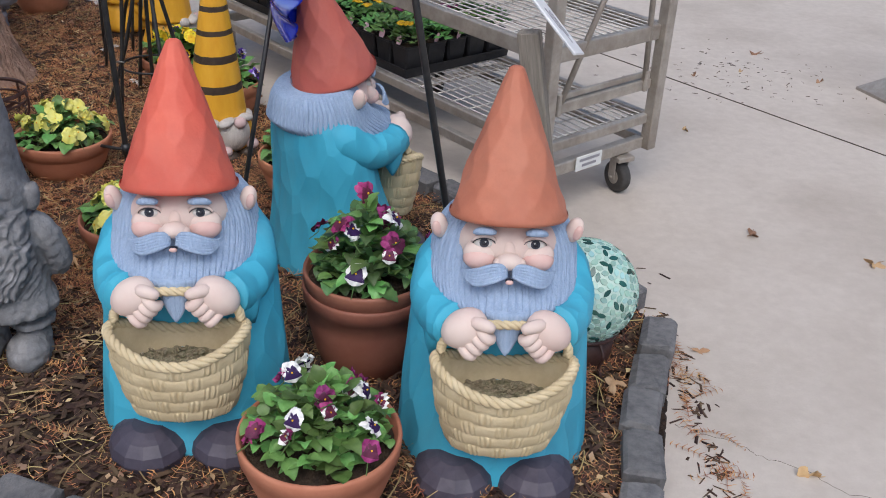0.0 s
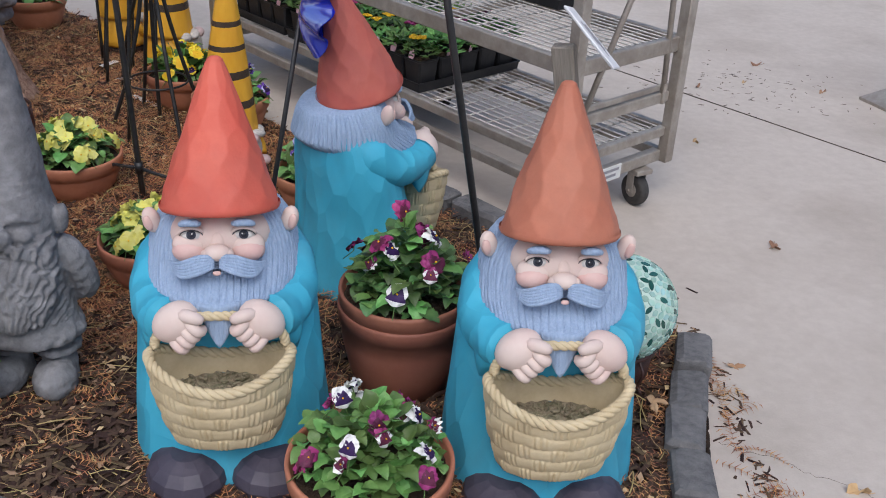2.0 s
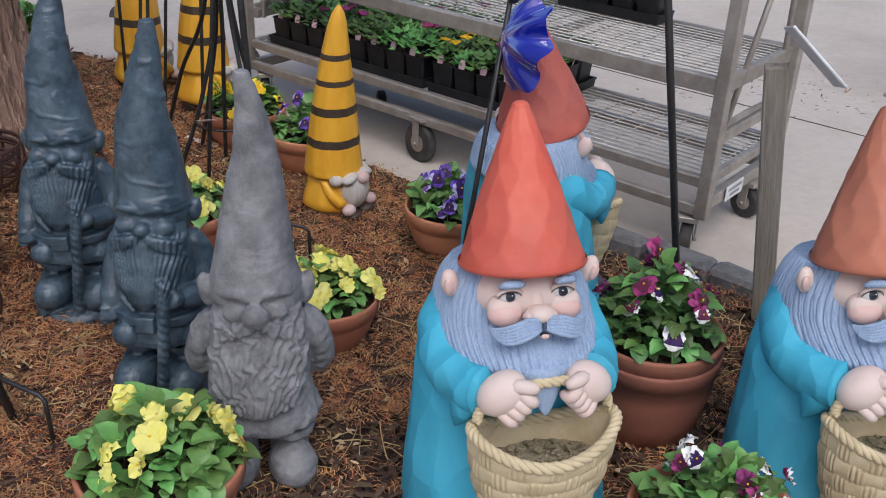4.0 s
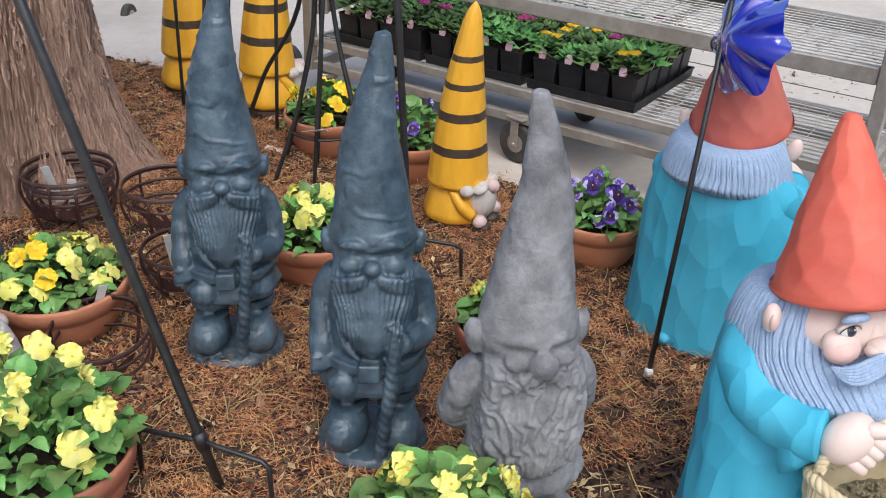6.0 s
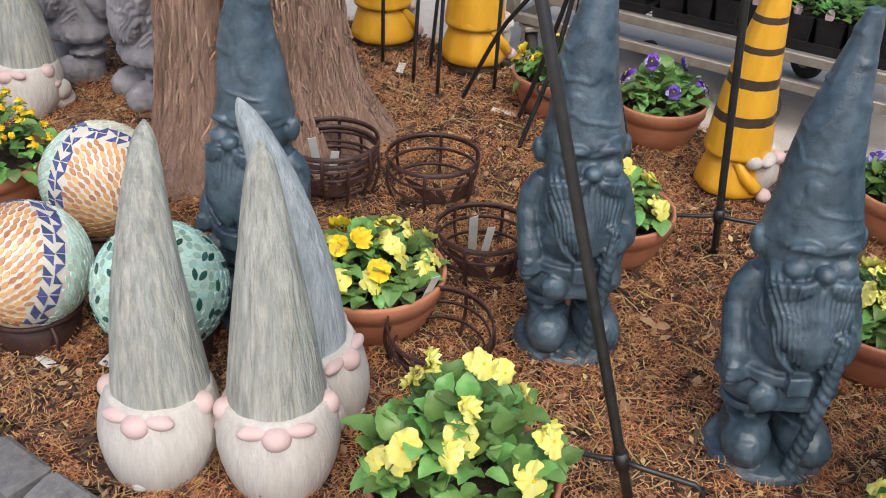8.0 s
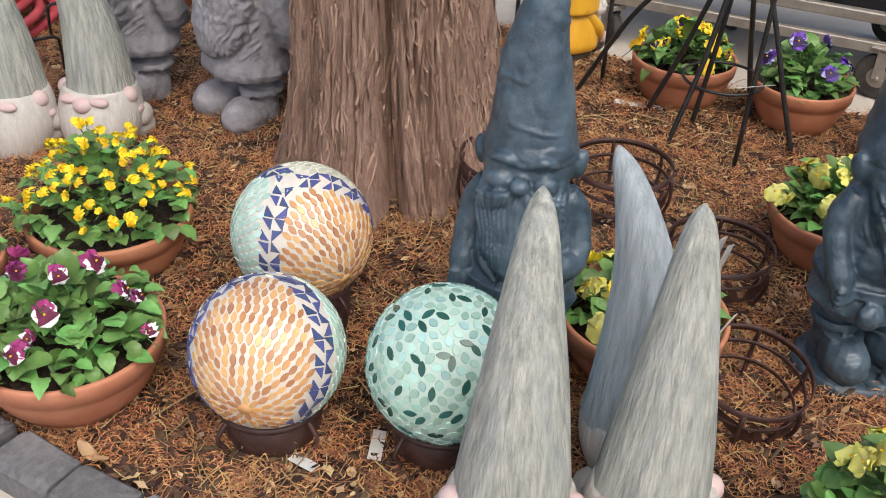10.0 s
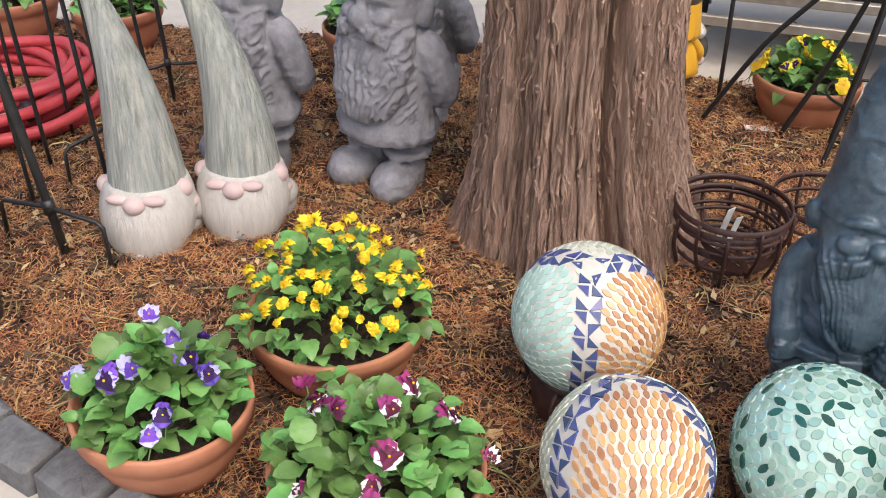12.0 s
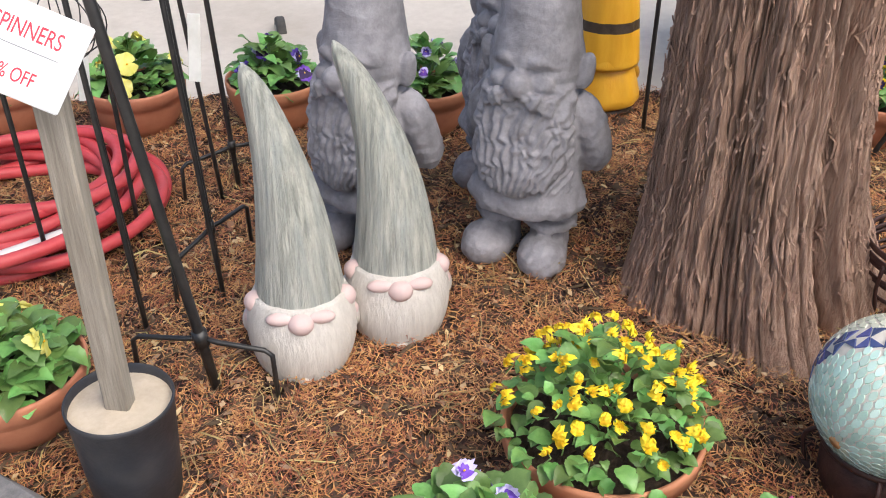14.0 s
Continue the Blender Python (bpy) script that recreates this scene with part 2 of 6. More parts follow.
TILE_ORANGE = surface("tile_orange", (0.47, 0.225, 0.085), (0.55, 0.30, 0.14), 30, (0.57, 0.40, 0.25), 20, 0.4, 0.2, 0.05, 60, rand=0.3, spec=0.5)
TILE_MINT = surface("tile_mint", (0.40, 0.58, 0.50), (0.52, 0.66, 0.58), 30, (0.56, 0.70, 0.66), 20, 0.5, 0.18, 0.05, 60, rand=0.2, spec=0.6)
TILE_AQUA = surface("tile_aqua", (0.32, 0.53, 0.44), (0.44, 0.61, 0.50), 30, (0.28, 0.49, 0.55), 9, 0.7, 0.18, 0.05, 60, rand=0.28, spec=0.5)
TILE_CREAM = surface("tile_cream", (0.56, 0.58, 0.46), (0.64, 0.65, 0.53), 30, rough=0.18, bump=0.05, rand=0.15, spec=0.6)
TILE_BLUE = surface("tile_blue", (0.05, 0.07, 0.18), (0.08, 0.10, 0.24), 30, rough=0.15, bump=0.05, rand=0.3, spec=0.6)
TILE_GREEN = surface("tile_dark_green", (0.015, 0.075, 0.06), (0.025, 0.11, 0.085), 30, rough=0.15, bump=0.05, rand=0.3, spec=0.6)
GROUT = surface("grout", (0.58, 0.53, 0.46), (0.64, 0.59, 0.52), 40, rough=0.5, bump=0.15)
GROUT_AQUA = surface("grout_aqua", (0.44, 0.58, 0.51), (0.51, 0.64, 0.56), 40, rough=0.4, bump=0.15)
GLASS_BLUE = bpy.data.materials.new("blue_glass")
GLASS_BLUE.use_nodes = True
gb = GLASS_BLUE.node_tree.nodes["Principled BSDF"]
gb.inputs["Base Color"].default_value = (0.010, 0.022, 0.42, 1)
gb.inputs["Roughness"].default_value, gb.inputs["Transmission Weight"].default_value = 0.10, 0.45


# ---------------------------------------------------------------- mesh tools
class Mesh:
    """Gathers rings, balls, tubes and boxes into one mesh."""

    def __init__(self):
        self.v, self.f, self.m, self.s, self.n = [], [], [], [], 0

    def add(self, v, f, mat=0, smooth=True):
        v = np.asarray(v, float)
        self.v.append(v)
        self.f += [tuple(i + self.n for i in q) for q in f]
        self.m += [mat] * len(f)
        self.s += [smooth] * len(f)
        self.n += len(v)
        return self

    def rings(self, rings, mat=0, smooth=True, cap=(True, True), closed=True):
        rings = np.asarray(rings, float)
        k, n = rings.shape[:2]
        f = []
        for i in range(k - 1):
            for j in range(n if closed else n - 1):
                a, b = i * n + j, i * n + (j + 1) % n
                f.append((a, b, b + n, a + n))
        v = rings.reshape(-1, 3)
        if cap[0]:
            v = np.vstack([v, rings[0].mean(0)])
            f += [((j + 1) % n, j, len(v) - 1) for j in range(n)]
        if cap[1]:
            v = np.vstack([v, rings[-1].mean(0)])
            o = (k - 1) * n
            f += [(o + j, o + (j + 1) % n, len(v) - 1) for j in range(n)]
        return self.add(v, f, mat, smooth)

    def lathe(self, prof, n=32, mat=0, smooth=True, cap=(True, True), wob=None):
        """prof: rows of z, rx, ry, cx, cy. wob(angle, z, radius) gives the radius's factor."""
        a = np.linspace(0, 2 * np.pi, n, endpoint=False)
        out = []
        for row in prof:
            z, rx, ry, cx, cy = (list(row) + [None, 0, 0])[:5] if len(row) == 2 else (list(row) + [0, 0])[:5]
            ry = rx if ry is None else ry
            k = wob(a, z) if wob else 1
            out.append(np.stack([cx + rx * k * np.cos(a), cy + ry * k * np.sin(a), np.full(n, z)], 1))
        return self.rings(out, mat, smooth, cap)

    def ball(self, c, r, mat=0, n=20, k=12, turn=None, smooth=True):
        r = (r, r, r) if isinstance(r, (int, float)) else r
        a, t = np.linspace(0, 2 * np.pi, n, endpoint=False), np.linspace(-np.pi / 2, np.pi / 2, k + 1)[1:-1]
        p = np.stack([np.stack([np.cos(u) * np.cos(a), np.cos(u) * np.sin(a), np.full(n, np.sin(u))], 1) for u in t])
        p = p * np.array(r)
        if turn:
            p = p @ np.array(Euler([radians(x) for x in turn]).to_matrix()).T
        v = p + np.array(c)
        self.rings(v, mat, smooth)
        return self

    def tube(self, pts, rad, n=10, mat=0, smooth=True, cap=(True, True), flat=1.0):
        pts = np.asarray(pts, float)
        rad = np.broadcast_to(np.asarray(rad, float), (len(pts),))
        d = np.gradient(pts, axis=0)
        d /= np.linalg.norm(d, axis=1)[:, None] + 1e-12
        u = np.cross(d[0], (0, 0, 1.0))
        if np.linalg.norm(u) < 1e-3:
            u = np.array([1.0, 0, 0])
        a = np.linspace(0, 2 * np.pi, n, endpoint=False)
        out = []
        for p, t, r in zip(pts, d, rad):
            u = u - t * u.dot(t)
            u /= np.linalg.norm(u)
            w = np.cross(t, u)
            out.append(p + r * (np.cos(a)[:, None] * u + flat * np.sin(a)[:, None] * w))
        return self.rings(out, mat, smooth, cap)

    def box(self, c, size, mat=0, turn=None, bevel=0.0):
        x, y, z = [s / 2 for s in size]
        b = min(bevel, x * 0.9, y * 0.9, z * 0.9)
        if b:
            prof = [(-z, b), (-z + b, 0), (z - b, 0), (z, b)]
            out = []
            for h, i in prof:
                X, Y = x - i, y - i
                out.append([(X - b, -Y, h), (X, -Y + b, h), (X, Y - b, h), (X - b, Y, h), (-X + b, Y, h), (-X, Y - b, h), (-X, -Y + b, h), (-X + b, -Y, h)])
            p = np.array(out)
        else:
            p = np.array([[(x, -y, h), (x, y, h), (-x, y, h), (-x, -y, h)] for h in (-z, z)])
        if turn:
            p = p @ np.array(Euler([radians(t) for t in turn]).to_matrix()).T
        return self.rings(p + np.array(c), mat, False)

    def done(self, name, mats):
        me = bpy.data.meshes.new(name)
        me.from_pydata(np.concatenate(self.v).tolist(), [], self.f)
        for m in mats:
            me.materials.append(m)
        me.polygons.foreach_set("material_index", self.m)
        me.polygons.foreach_set("use_smooth", self.s)
        me.update()
        return me


def mats_of(m):
    return m if isinstance(m, (list, tuple)) else [m]


def part(name, mesh, material, parent=None, label=""):
    me = mesh.done(name, mats_of(material)) if isinstance(mesh, Mesh) else mesh
    ob = new(name, me)
    if parent:
        ob.parent = parent
    return tagged(ob, label)


def thing(name, at, label, category, group="", kind="", turn=0.0):
    ob = new(name)
    ob.empty_display_size = 0.05
    ob.matrix_world = pose(*at, 0, 0, turn)
    return tagged(ob, label, category, group, kind)


def smooth_path(pts, n):
    """A smooth curve through the points."""
    p = np.asarray(pts, float)
    p = np.vstack([2 * p[0] - p[1], p, 2 * p[-1] - p[-2]])
    out = []
    k = len(p) - 3
    for s in np.linspace(0, k - 1e-9, n):
        i = int(s)
        t = s - i
        a, b, c, d = p[i:i + 4]
        out.append(0.5 * ((2 * b) + (c - a) * t + (2 * a - 5 * b + 4 * c - d) * t * t + (3 * b - a - 3 * c + d) * t ** 3))
    return np.array(out)


def fbm(p, s, o=3):
    return sum(noise.noise(Vector(p) * s * 2 ** i) / 2 ** i for i in range(o))


def remeshed(mesh, voxel, name):
    """One closed skin over the joined masses, softened a little."""
    me = mesh.done("mass", [])
    ob = new("mass", me)
    m = ob.modifiers.new("skin", "REMESH")
    m.mode, m.voxel_size, m.use_smooth_shade = "VOXEL", voxel, True
    s = ob.modifiers.new("soft", "SMOOTH")
    s.factor, s.iterations = 0.5, 1
    out = bpy.data.meshes.new_from_object(ob.evaluated_get(bpy.context.evaluated_depsgraph_get()))
    bpy.data.objects.remove(ob)
    out.name = name
    return out


# ---------------------------------------------------------------- ground, bed and kerb
BED = [(0.43, 1.25), (0.50, 1.55), (0.60, 1.97), (0.20, 2.47), (-0.25, 2.92), (-0.72, 3.50), (-1.15, 4.22), (-1.50, 4.50), (-2.0, 4.95),
       (-2.6, 5.45), (-3.6, 5.9), (-4.6, 5.6), (-4.4, 4.9), (-3.6, 4.45), (-3.24, 4.05), (-3.10, 3.68), (-2.90, 3.14), (-2.68, 2.76), (-2.28, 2.25),
       (-2.07, 2.05), (-1.45, 1.60), (-0.80, 1.345), (-0.2, 1.17), (0.25, 1.14)]


def edge_distance(x, y):
    """How far inside the bed's edge the points lie; minus: outside."""
    p = np.array(BED)
    q = np.roll(p, -1, 0)
    best = np.full(x.shape, 1e9)
    inside = np.zeros(x.shape, bool)
    for (ax, ay), (bx, by) in zip(p, q):
        dx, dy = bx - ax, by - ay
        t = np.clip(((x - ax) * dx + (y - ay) * dy) / (dx * dx + dy * dy), 0, 1)
        best = np.minimum(best, np.hypot(x - ax - t * dx, y - ay - t * dy))
        cross = ((ay > y) != (by > y)) & (x < dx * (y - ay) / (dy if abs(dy) > 1e-9 else 1e-9) + ax)
        inside ^= cross
    return np.where(inside, best, -best)


def bed_height(x, y):
    """The mulch's height, for arrays."""
    d = edge_distance(x, y)
    h = 0.004 * np.sin(x * 7.1 + 1.3 * np.sin(y * 5.3)) + 0.004 * np.sin(y * 8.7 + x * 3.1) - 0.011
    h = h + 0.055 * np.exp(-((x + 1.79) ** 2 + (y - 3.39) ** 2) / 0.17)
    return np.where(d > 0, h + 0.012 * np.clip(d / 0.3, 0, 1), -0.05 * np.clip(-d / 0.02, 0, 1))


g = Mesh()
cuts = sorted({-3000.0, -60.0, -12.0, *np.arange(-6, 7, 1.0), 12.0, 60.0, 3000.0})
gx, gy = np.meshgrid(cuts, cuts, indexing="ij")
k = len(cuts)
g.add(np.stack([gx.ravel(), gy.ravel() + 3, np.full(k * k, -0.022)], 1), [(i * k + j, (i + 1) * k + j, (i + 1) * k + j + 1, i * k + j + 1) for i in range(k - 1) for j in range(k - 1)])
tagged(part("ground", g, CONCRETE), "pale grey concrete slab, stained, with dry leaf litter", "ground", kind="structure")

STEP = 0.0135
xs, ys = np.arange(-4.7, 0.75, STEP), np.arange(1.05, 6.0, STEP)
X, Y = np.meshgrid(xs, ys, indexing="ij")
rng = np.random.default_rng(4)
Z = bed_height(X, Y) + np.where(edge_distance(X, Y) > 0, rng.normal(0, 0.0022, X.shape), 0)
nx, ny = X.shape
idx = np.arange(nx * ny).reshape(nx, ny)
keep = edge_distance(X, Y) > -0.03
quad = np.stack([idx[:-1, :-1], idx[1:, :-1], idx[1:, 1:], idx[:-1, 1:]], -1)[keep[:-1, :-1] & keep[1:, 1:]]
b = Mesh()
b.add(np.stack([X, Y, Z], -1).reshape(-1, 3), quad.tolist())
tagged(part("mulch_bed", b, MULCH), "dark brown shredded bark mulch bed", "planting bed", kind="structure")


def scatter(count, seed, inset=0.03, box=(-4.5, 0.6, 1.1, 5.9), front=1.0):
    r = np.random.default_rng(seed)
    x, y = r.uniform(box[0], box[1], count * 3), r.uniform(box[2], box[3], count * 3)
    ok = (edge_distance(x, y) > inset) & ((x < -1.0) | (y > 1.85) | (r.random(len(x)) < front))
    return x[ok][:count], y[ok][:count], r


def litter(name, count, seed, make, material, label, lift=0.004, box=(-4.5, 0.6, 1.1, 5.9), inset=0.03, front=1.0):
    x, y, r = scatter(count, seed, inset, box, front)
    z = bed_height(x, y)
    vs, fs, n = [], [], 0
    for px, py, pz in zip(x, y, z):
        v, f = make(r)
        a = r.uniform(0, 6.283)
        c, s = math.cos(a), math.sin(a)
        tx, ty = r.normal(0, 0.22, 2)
        w = np.empty_like(v)
        w[:, 0], w[:, 1] = v[:, 0] * c - v[:, 1] * s, v[:, 0] * s + v[:, 1] * c
        w[:, 2] = v[:, 2] + w[:, 0] * tx + w[:, 1] * ty + abs(tx) * 0.012 + lift * r.uniform(0.6, 2.2)
        w += (px, py, pz)
        vs.append(w)
        fs += [tuple(i + n for i in q) for q in f]
        n += len(v)
    me = bpy.data.meshes.new(name)
    me.from_pydata(np.concatenate(vs).tolist(), [], fs)
    me.materials.append(material)
    me.update()
    return tagged(new(name, me), label, "litter", kind="stuff")


def chip(r):
    l, w, h = r.uniform(0.008, 0.035), r.uniform(0.0025, 0.007), r.uniform(0.001, 0.004)
    v = np.array([(-l, -w, 0), (l, -w * r.uniform(0.3, 1), 0), (l * r.uniform(0.6, 1), w, 0), (-l * r.uniform(0.6, 1), w, 0), (0, 0, h)])
    return v, [(0, 1, 4), (1, 2, 4), (2, 3, 4), (3, 0, 4)]


def flake(r):
    l, w = r.uniform(0.004, 0.015), r.uniform(0.002, 0.007)
    v = np.array([(-l, 0, 0.001), (0, -w, r.uniform(0, 0.003)), (l, 0, 0.002), (0, w, r.uniform(0, 0.004))])
    return v, [(0, 1, 2, 3)]


def straw(r):
    l, w, bnd = r.uniform(0.025, 0.075), r.uniform(0.0006, 0.0013), r.normal(0, 0.018)
    t = np.linspace(-1, 1, 5)
    y = bnd * (1 - t * t)
    z = r.uniform(0, 0.008) * (1 - t * t)
    v = np.concatenate([np.stack([t * l, y - w, z], 1), np.stack([t * l, y + w, z + 0.0008], 1)])
    return v, [(i, i + 1, i + 6, i + 5) for i in range(4)]


def frond(r):
    """A dry feathery twig: a stalk with short barbs to both sides."""
    l, bnd = r.uniform(0.03, 0.065), r.normal(0, 0.012)
    k = 9
    v, f = [], []
    for i in range(k):
        t = i / (k - 1)
        x, y = l * (t - 0.5) * 2, bnd * (1 - (2 * t - 1) ** 2)
        b = l * 0.36 * math.sin(math.pi * (0.15 + 0.8 * t))
        z = 0.004 * math.sin(t * 3)
        for s in (1, -1):
            q = len(v)
            v += [(x, y, z), (x + b * 0.5, y + s * b, z + r.uniform(-0.002, 0.005)), (x + 0.0028, y, z)]
            f.append((q, q + 1, q + 2))
    q = len(v)
    v += [(-l, 0, 0.0005), (0, bnd, 0.003), (l, 0, 0.001), (0, bnd + 0.0016, 0.003)]
    f.append((q, q + 1, q + 2, q + 3))
    return np.array(v), f


litter("mulch_chips", 50000, 11, chip, CHIP, "brown shredded bark chips over the bed")
litter("dry_fronds", 21000, 12, frond, NEEDLE, "rust-orange dry cedar fronds lying over the mulch", 0.006, (-4.5, -0.35, 1.3, 5.9), front=0.16)
litter("dry_fronds", 1000, 17, frond, NEEDLE, "rust-orange dry cedar fronds lying over the mulch", 0.006, (-0.35, 0.6, 1.1, 3.4))
litter("dry_straw", 5200, 13, straw, STRAW, "thin straw-coloured grass blades and twigs on the mulch", 0.006)

litter("dry_flakes", 6500, 14, flake, DRY_LEAF_BITS, "small tan leaf flakes scattered over the mulch", 0.007, (-4.5, -0.7, 1.3, 5.9))
litter("dry_flakes", 500, 15, flake, DRY_LEAF_BITS, "small tan leaf flakes scattered over the mulch", 0.007, (-0.7, 0.6, 1.1, 2.6))

# kerb of tumbled pavers along the bed's edge
brick_mesh = []
for s in range(4):
    r = np.random.default_rng(40 + s)
    p = Mesh()
    p.box((0, 0, 0), (0.192, 0.080, 0.10), 0, None, 0.010)
    for v in p.v:
        v += r.normal(0, 0.0022, v.shape)
    brick_mesh.append(p.done("paver", [PAVER]))
kerb = tagged(thing("kerb", (0, 0, 0), "edging of tumbled charcoal-grey concrete pavers round the bed", "kerb", kind="structure"), "")


def lay(points, seed, pitch=0.199):
    line = smooth_path([(x, y, 0) for x, y in points], 600)
    s = np.concatenate([[0], np.cumsum(np.linalg.norm(np.diff(line, axis=0), axis=1))])
    r = np.random.default_rng(seed)
    at = 0.1
    while at < s[-1] - 0.05:
        p = np.array([np.interp(at, s, line[:, c]) for c in range(2)])
        q = np.array([np.interp(at + 0.02, s, line[:, c]) for c in range(2)]) - p
        ob = new("paver", brick_mesh[r.integers(4)])
        ob.parent = kerb
        ob.matrix_local = pose(p[0] + r.normal(0, 0.004), p[1] + r.normal(0, 0.004), -0.012 + r.normal(0, 0.004), r.normal(0, 1.5), r.normal(0, 1.2), math.degrees(math.atan2(q[1], q[0])) + r.normal(0, 1.5)) @ Matrix.Diagonal(((pitch - 0.009) / 0.192 * r.uniform(0.93, 1.0), 1, 1, 1))
        at += pitch


lay([(0.385, 1.23), (0.432, 1.42), (0.462, 1.60), (0.528, 1.84), (0.59, 2.04)], 1, 0.148)
lay([(0.35, 1.15), (0.20, 1.13), (-0.2, 1.16), (-0.80, 1.335), (-1.45, 1.59), (-2.08, 2.04), (-2.29, 2.24), (-2.69, 2.75), (-2.91, 3.13), (-3.11, 3.67), (-3.25, 4.05), (-3.6, 4.47)], 2, 0.138)
lay([(0.56, 2.06), (0.20, 2.50), (-0.25, 2.95)], 3)


# ---------------------------------------------------------------- tree
def tree():
    n, k = 520, 220
    a = np.linspace(0, 2 * np.pi, n, endpoint=False)
    out = []
    ridge = np.random.default_rng(8).uniform(0, 6.28, 40)
    for i in range(k):
        t = i / (k - 1)
        z = -0.03 + 3.4 * t ** 1.9
        base = (0.197 - 0.016 * z + 0.115 * math.exp(-z / 0.18)) * (1 + 0.13 * np.cos(2 * (a - radians(25)))) * (1 if z < 2.3 else max(0.04, (3.4 - z) / 1.1))
        groove = -0.34 * np.exp(-((np.angle(np.exp(1j * (a - radians(239)))) / 0.09) ** 2)) - 0.10 * np.exp(-((np.angle(np.exp(1j * (a - radians(308)))) / 0.13) ** 2)) - 0.10 * np.exp(-((np.angle(np.exp(1j * (a - radians(195)))) / 0.12) ** 2))
        toes = 0.11 * math.exp(-z / 0.13) * np.sin(a * 5 + 0.9)
        tw = a + 0.10 * math.sin(z * 1.2)
        rr = np.zeros(n)
        for j, ang in enumerate(a):
            c, s = math.cos(ang), math.sin(ang)
            q = noise.noise((c * 6, s * 6, z * 0.9 + 3))
            q2 = noise.noise((c * 15 + q, s * 15 + 0.5 * q, z * 1.7 + 9))
            q3 = noise.noise((c * 34 + 2 * q2, s * 34 + q2, z * 3.6))
            q4 = noise.noise((c * 60, s * 60, z * 11.0))
            rr[j] = 0.014 * (0.5 - abs(q)) - 0.021 * max(0.0, 0.13 - abs(q2)) / 0.13 - 0.013 * max(0.0, 0.15 - abs(q3)) / 0.15 + 0.007 * q4 + 0.010
        r = base * (1 + groove * (1 if z < 1.5 else 0.5) + toes) + rr
        out.append(np.stack([r * np.cos(tw) + 0.030 * math.exp(-z / 0.22), r * np.sin(tw) - 0.058 * math.exp(-z / 0.22), np.full(n, z)], 1))
    t = thing("cedar_tree", (-1.79, 3.39, 0), "broad cedar trunk with shaggy reddish-brown fibrous bark", "tree")
    trunk = part("trunk", Mesh().rings(out), BARK, t)
    # shaggy bark: long narrow strips that lift at their ends
    r = np.random.default_rng(77)
    grid = np.stack(out)
    heights = grid[:, 0, 2]
    v, f = [], []
    for i in range(3000):
        ang, z0 = r.uniform(0, n), 0.10 + r.uniform(0.0, 1.0) ** 1.15 * 2.0
        l, w, lean = r.uniform(0.025, 0.09), r.uniform(0.0012, 0.0034), r.normal(0, 2.0)
        curl, q = r.uniform(0.0005, 0.003), len(v)
        for u in np.linspace(0, 1, 6):
            z = z0 + l * u
            row = int(np.clip(np.searchsorted(heights, z), 0, k - 1))
            j = int(ang + lean * u + 1.5 * math.sin(u * 4 + i)) % n
            c = grid[max(row - 2, 0):row + 3, (j - 3) % n if j < 3 else j].mean(axis=0)
            out_dir = np.array([c[0], c[1], 0]) / math.hypot(c[0], c[1])
            side = np.array([-out_dir[1], out_dir[0], 0])
            ww = w * math.sin(math.pi * (0.12 + 0.76 * u)) + 0.0006
            lift = 0.0015 + curl * (2 * u - 1) ** 4
            for o, d in ((-ww, 0.0), (0.0, 0.0028), (ww, 0.0005)):
                pnt = c + out_dir * (lift + d) + side * o
                v.append((pnt[0], pnt[1], z))
        for s in range(5):
            b = q + s * 3
            f += [(b, b + 1, b + 4, b + 3), (b + 1, b + 2, b + 5, b + 4)]
    tagged(part("loose_bark", Mesh().add(v, f, 0, False), BARK_STRIP, trunk), "", kind="stuff")
    r = np.random.default_rng(5)
    crown = Mesh()
    limbs = []
    for i in range(9):
        ang, z0 = i * 2.4, 2.7 + 0.09 * i
        l = r.uniform(0.9, 1.5)
        p = smooth_path([(0, 0, z0 - 0.2), (0.35 * l * math.cos(ang), 0.35 * l * math.sin(ang), z0 + 0.25), (l * math.cos(ang), l * math.sin(ang), z0 + r.uniform(0.4, 1.0))], 12)
        limbs.append(p)
        part("limb", Mesh().tube(p, np.linspace(0.055, 0.012, 12), 8), BARK, t)
    v, f, n0 = [], [], 0
    for p in limbs:
        for i in range(130):
            c = p[r.integers(4, 12)] + r.normal(0, 0.22, 3)
            d, w = r.normal(0, 1, 3), r.normal(0, 1, 3)
            d, w = d / np.linalg.norm(d) * 0.05, w / np.linalg.norm(w) * 0.014
            v += [c - d, c + w, c + d, c - w]
            f.append((n0, n0 + 1, n0 + 2, n0 + 3))
            n0 += 4
    part("crown", Mesh().add(v, f, 0, False), LEAF_DARK, t, "sparse green cedar sprays")


tree()


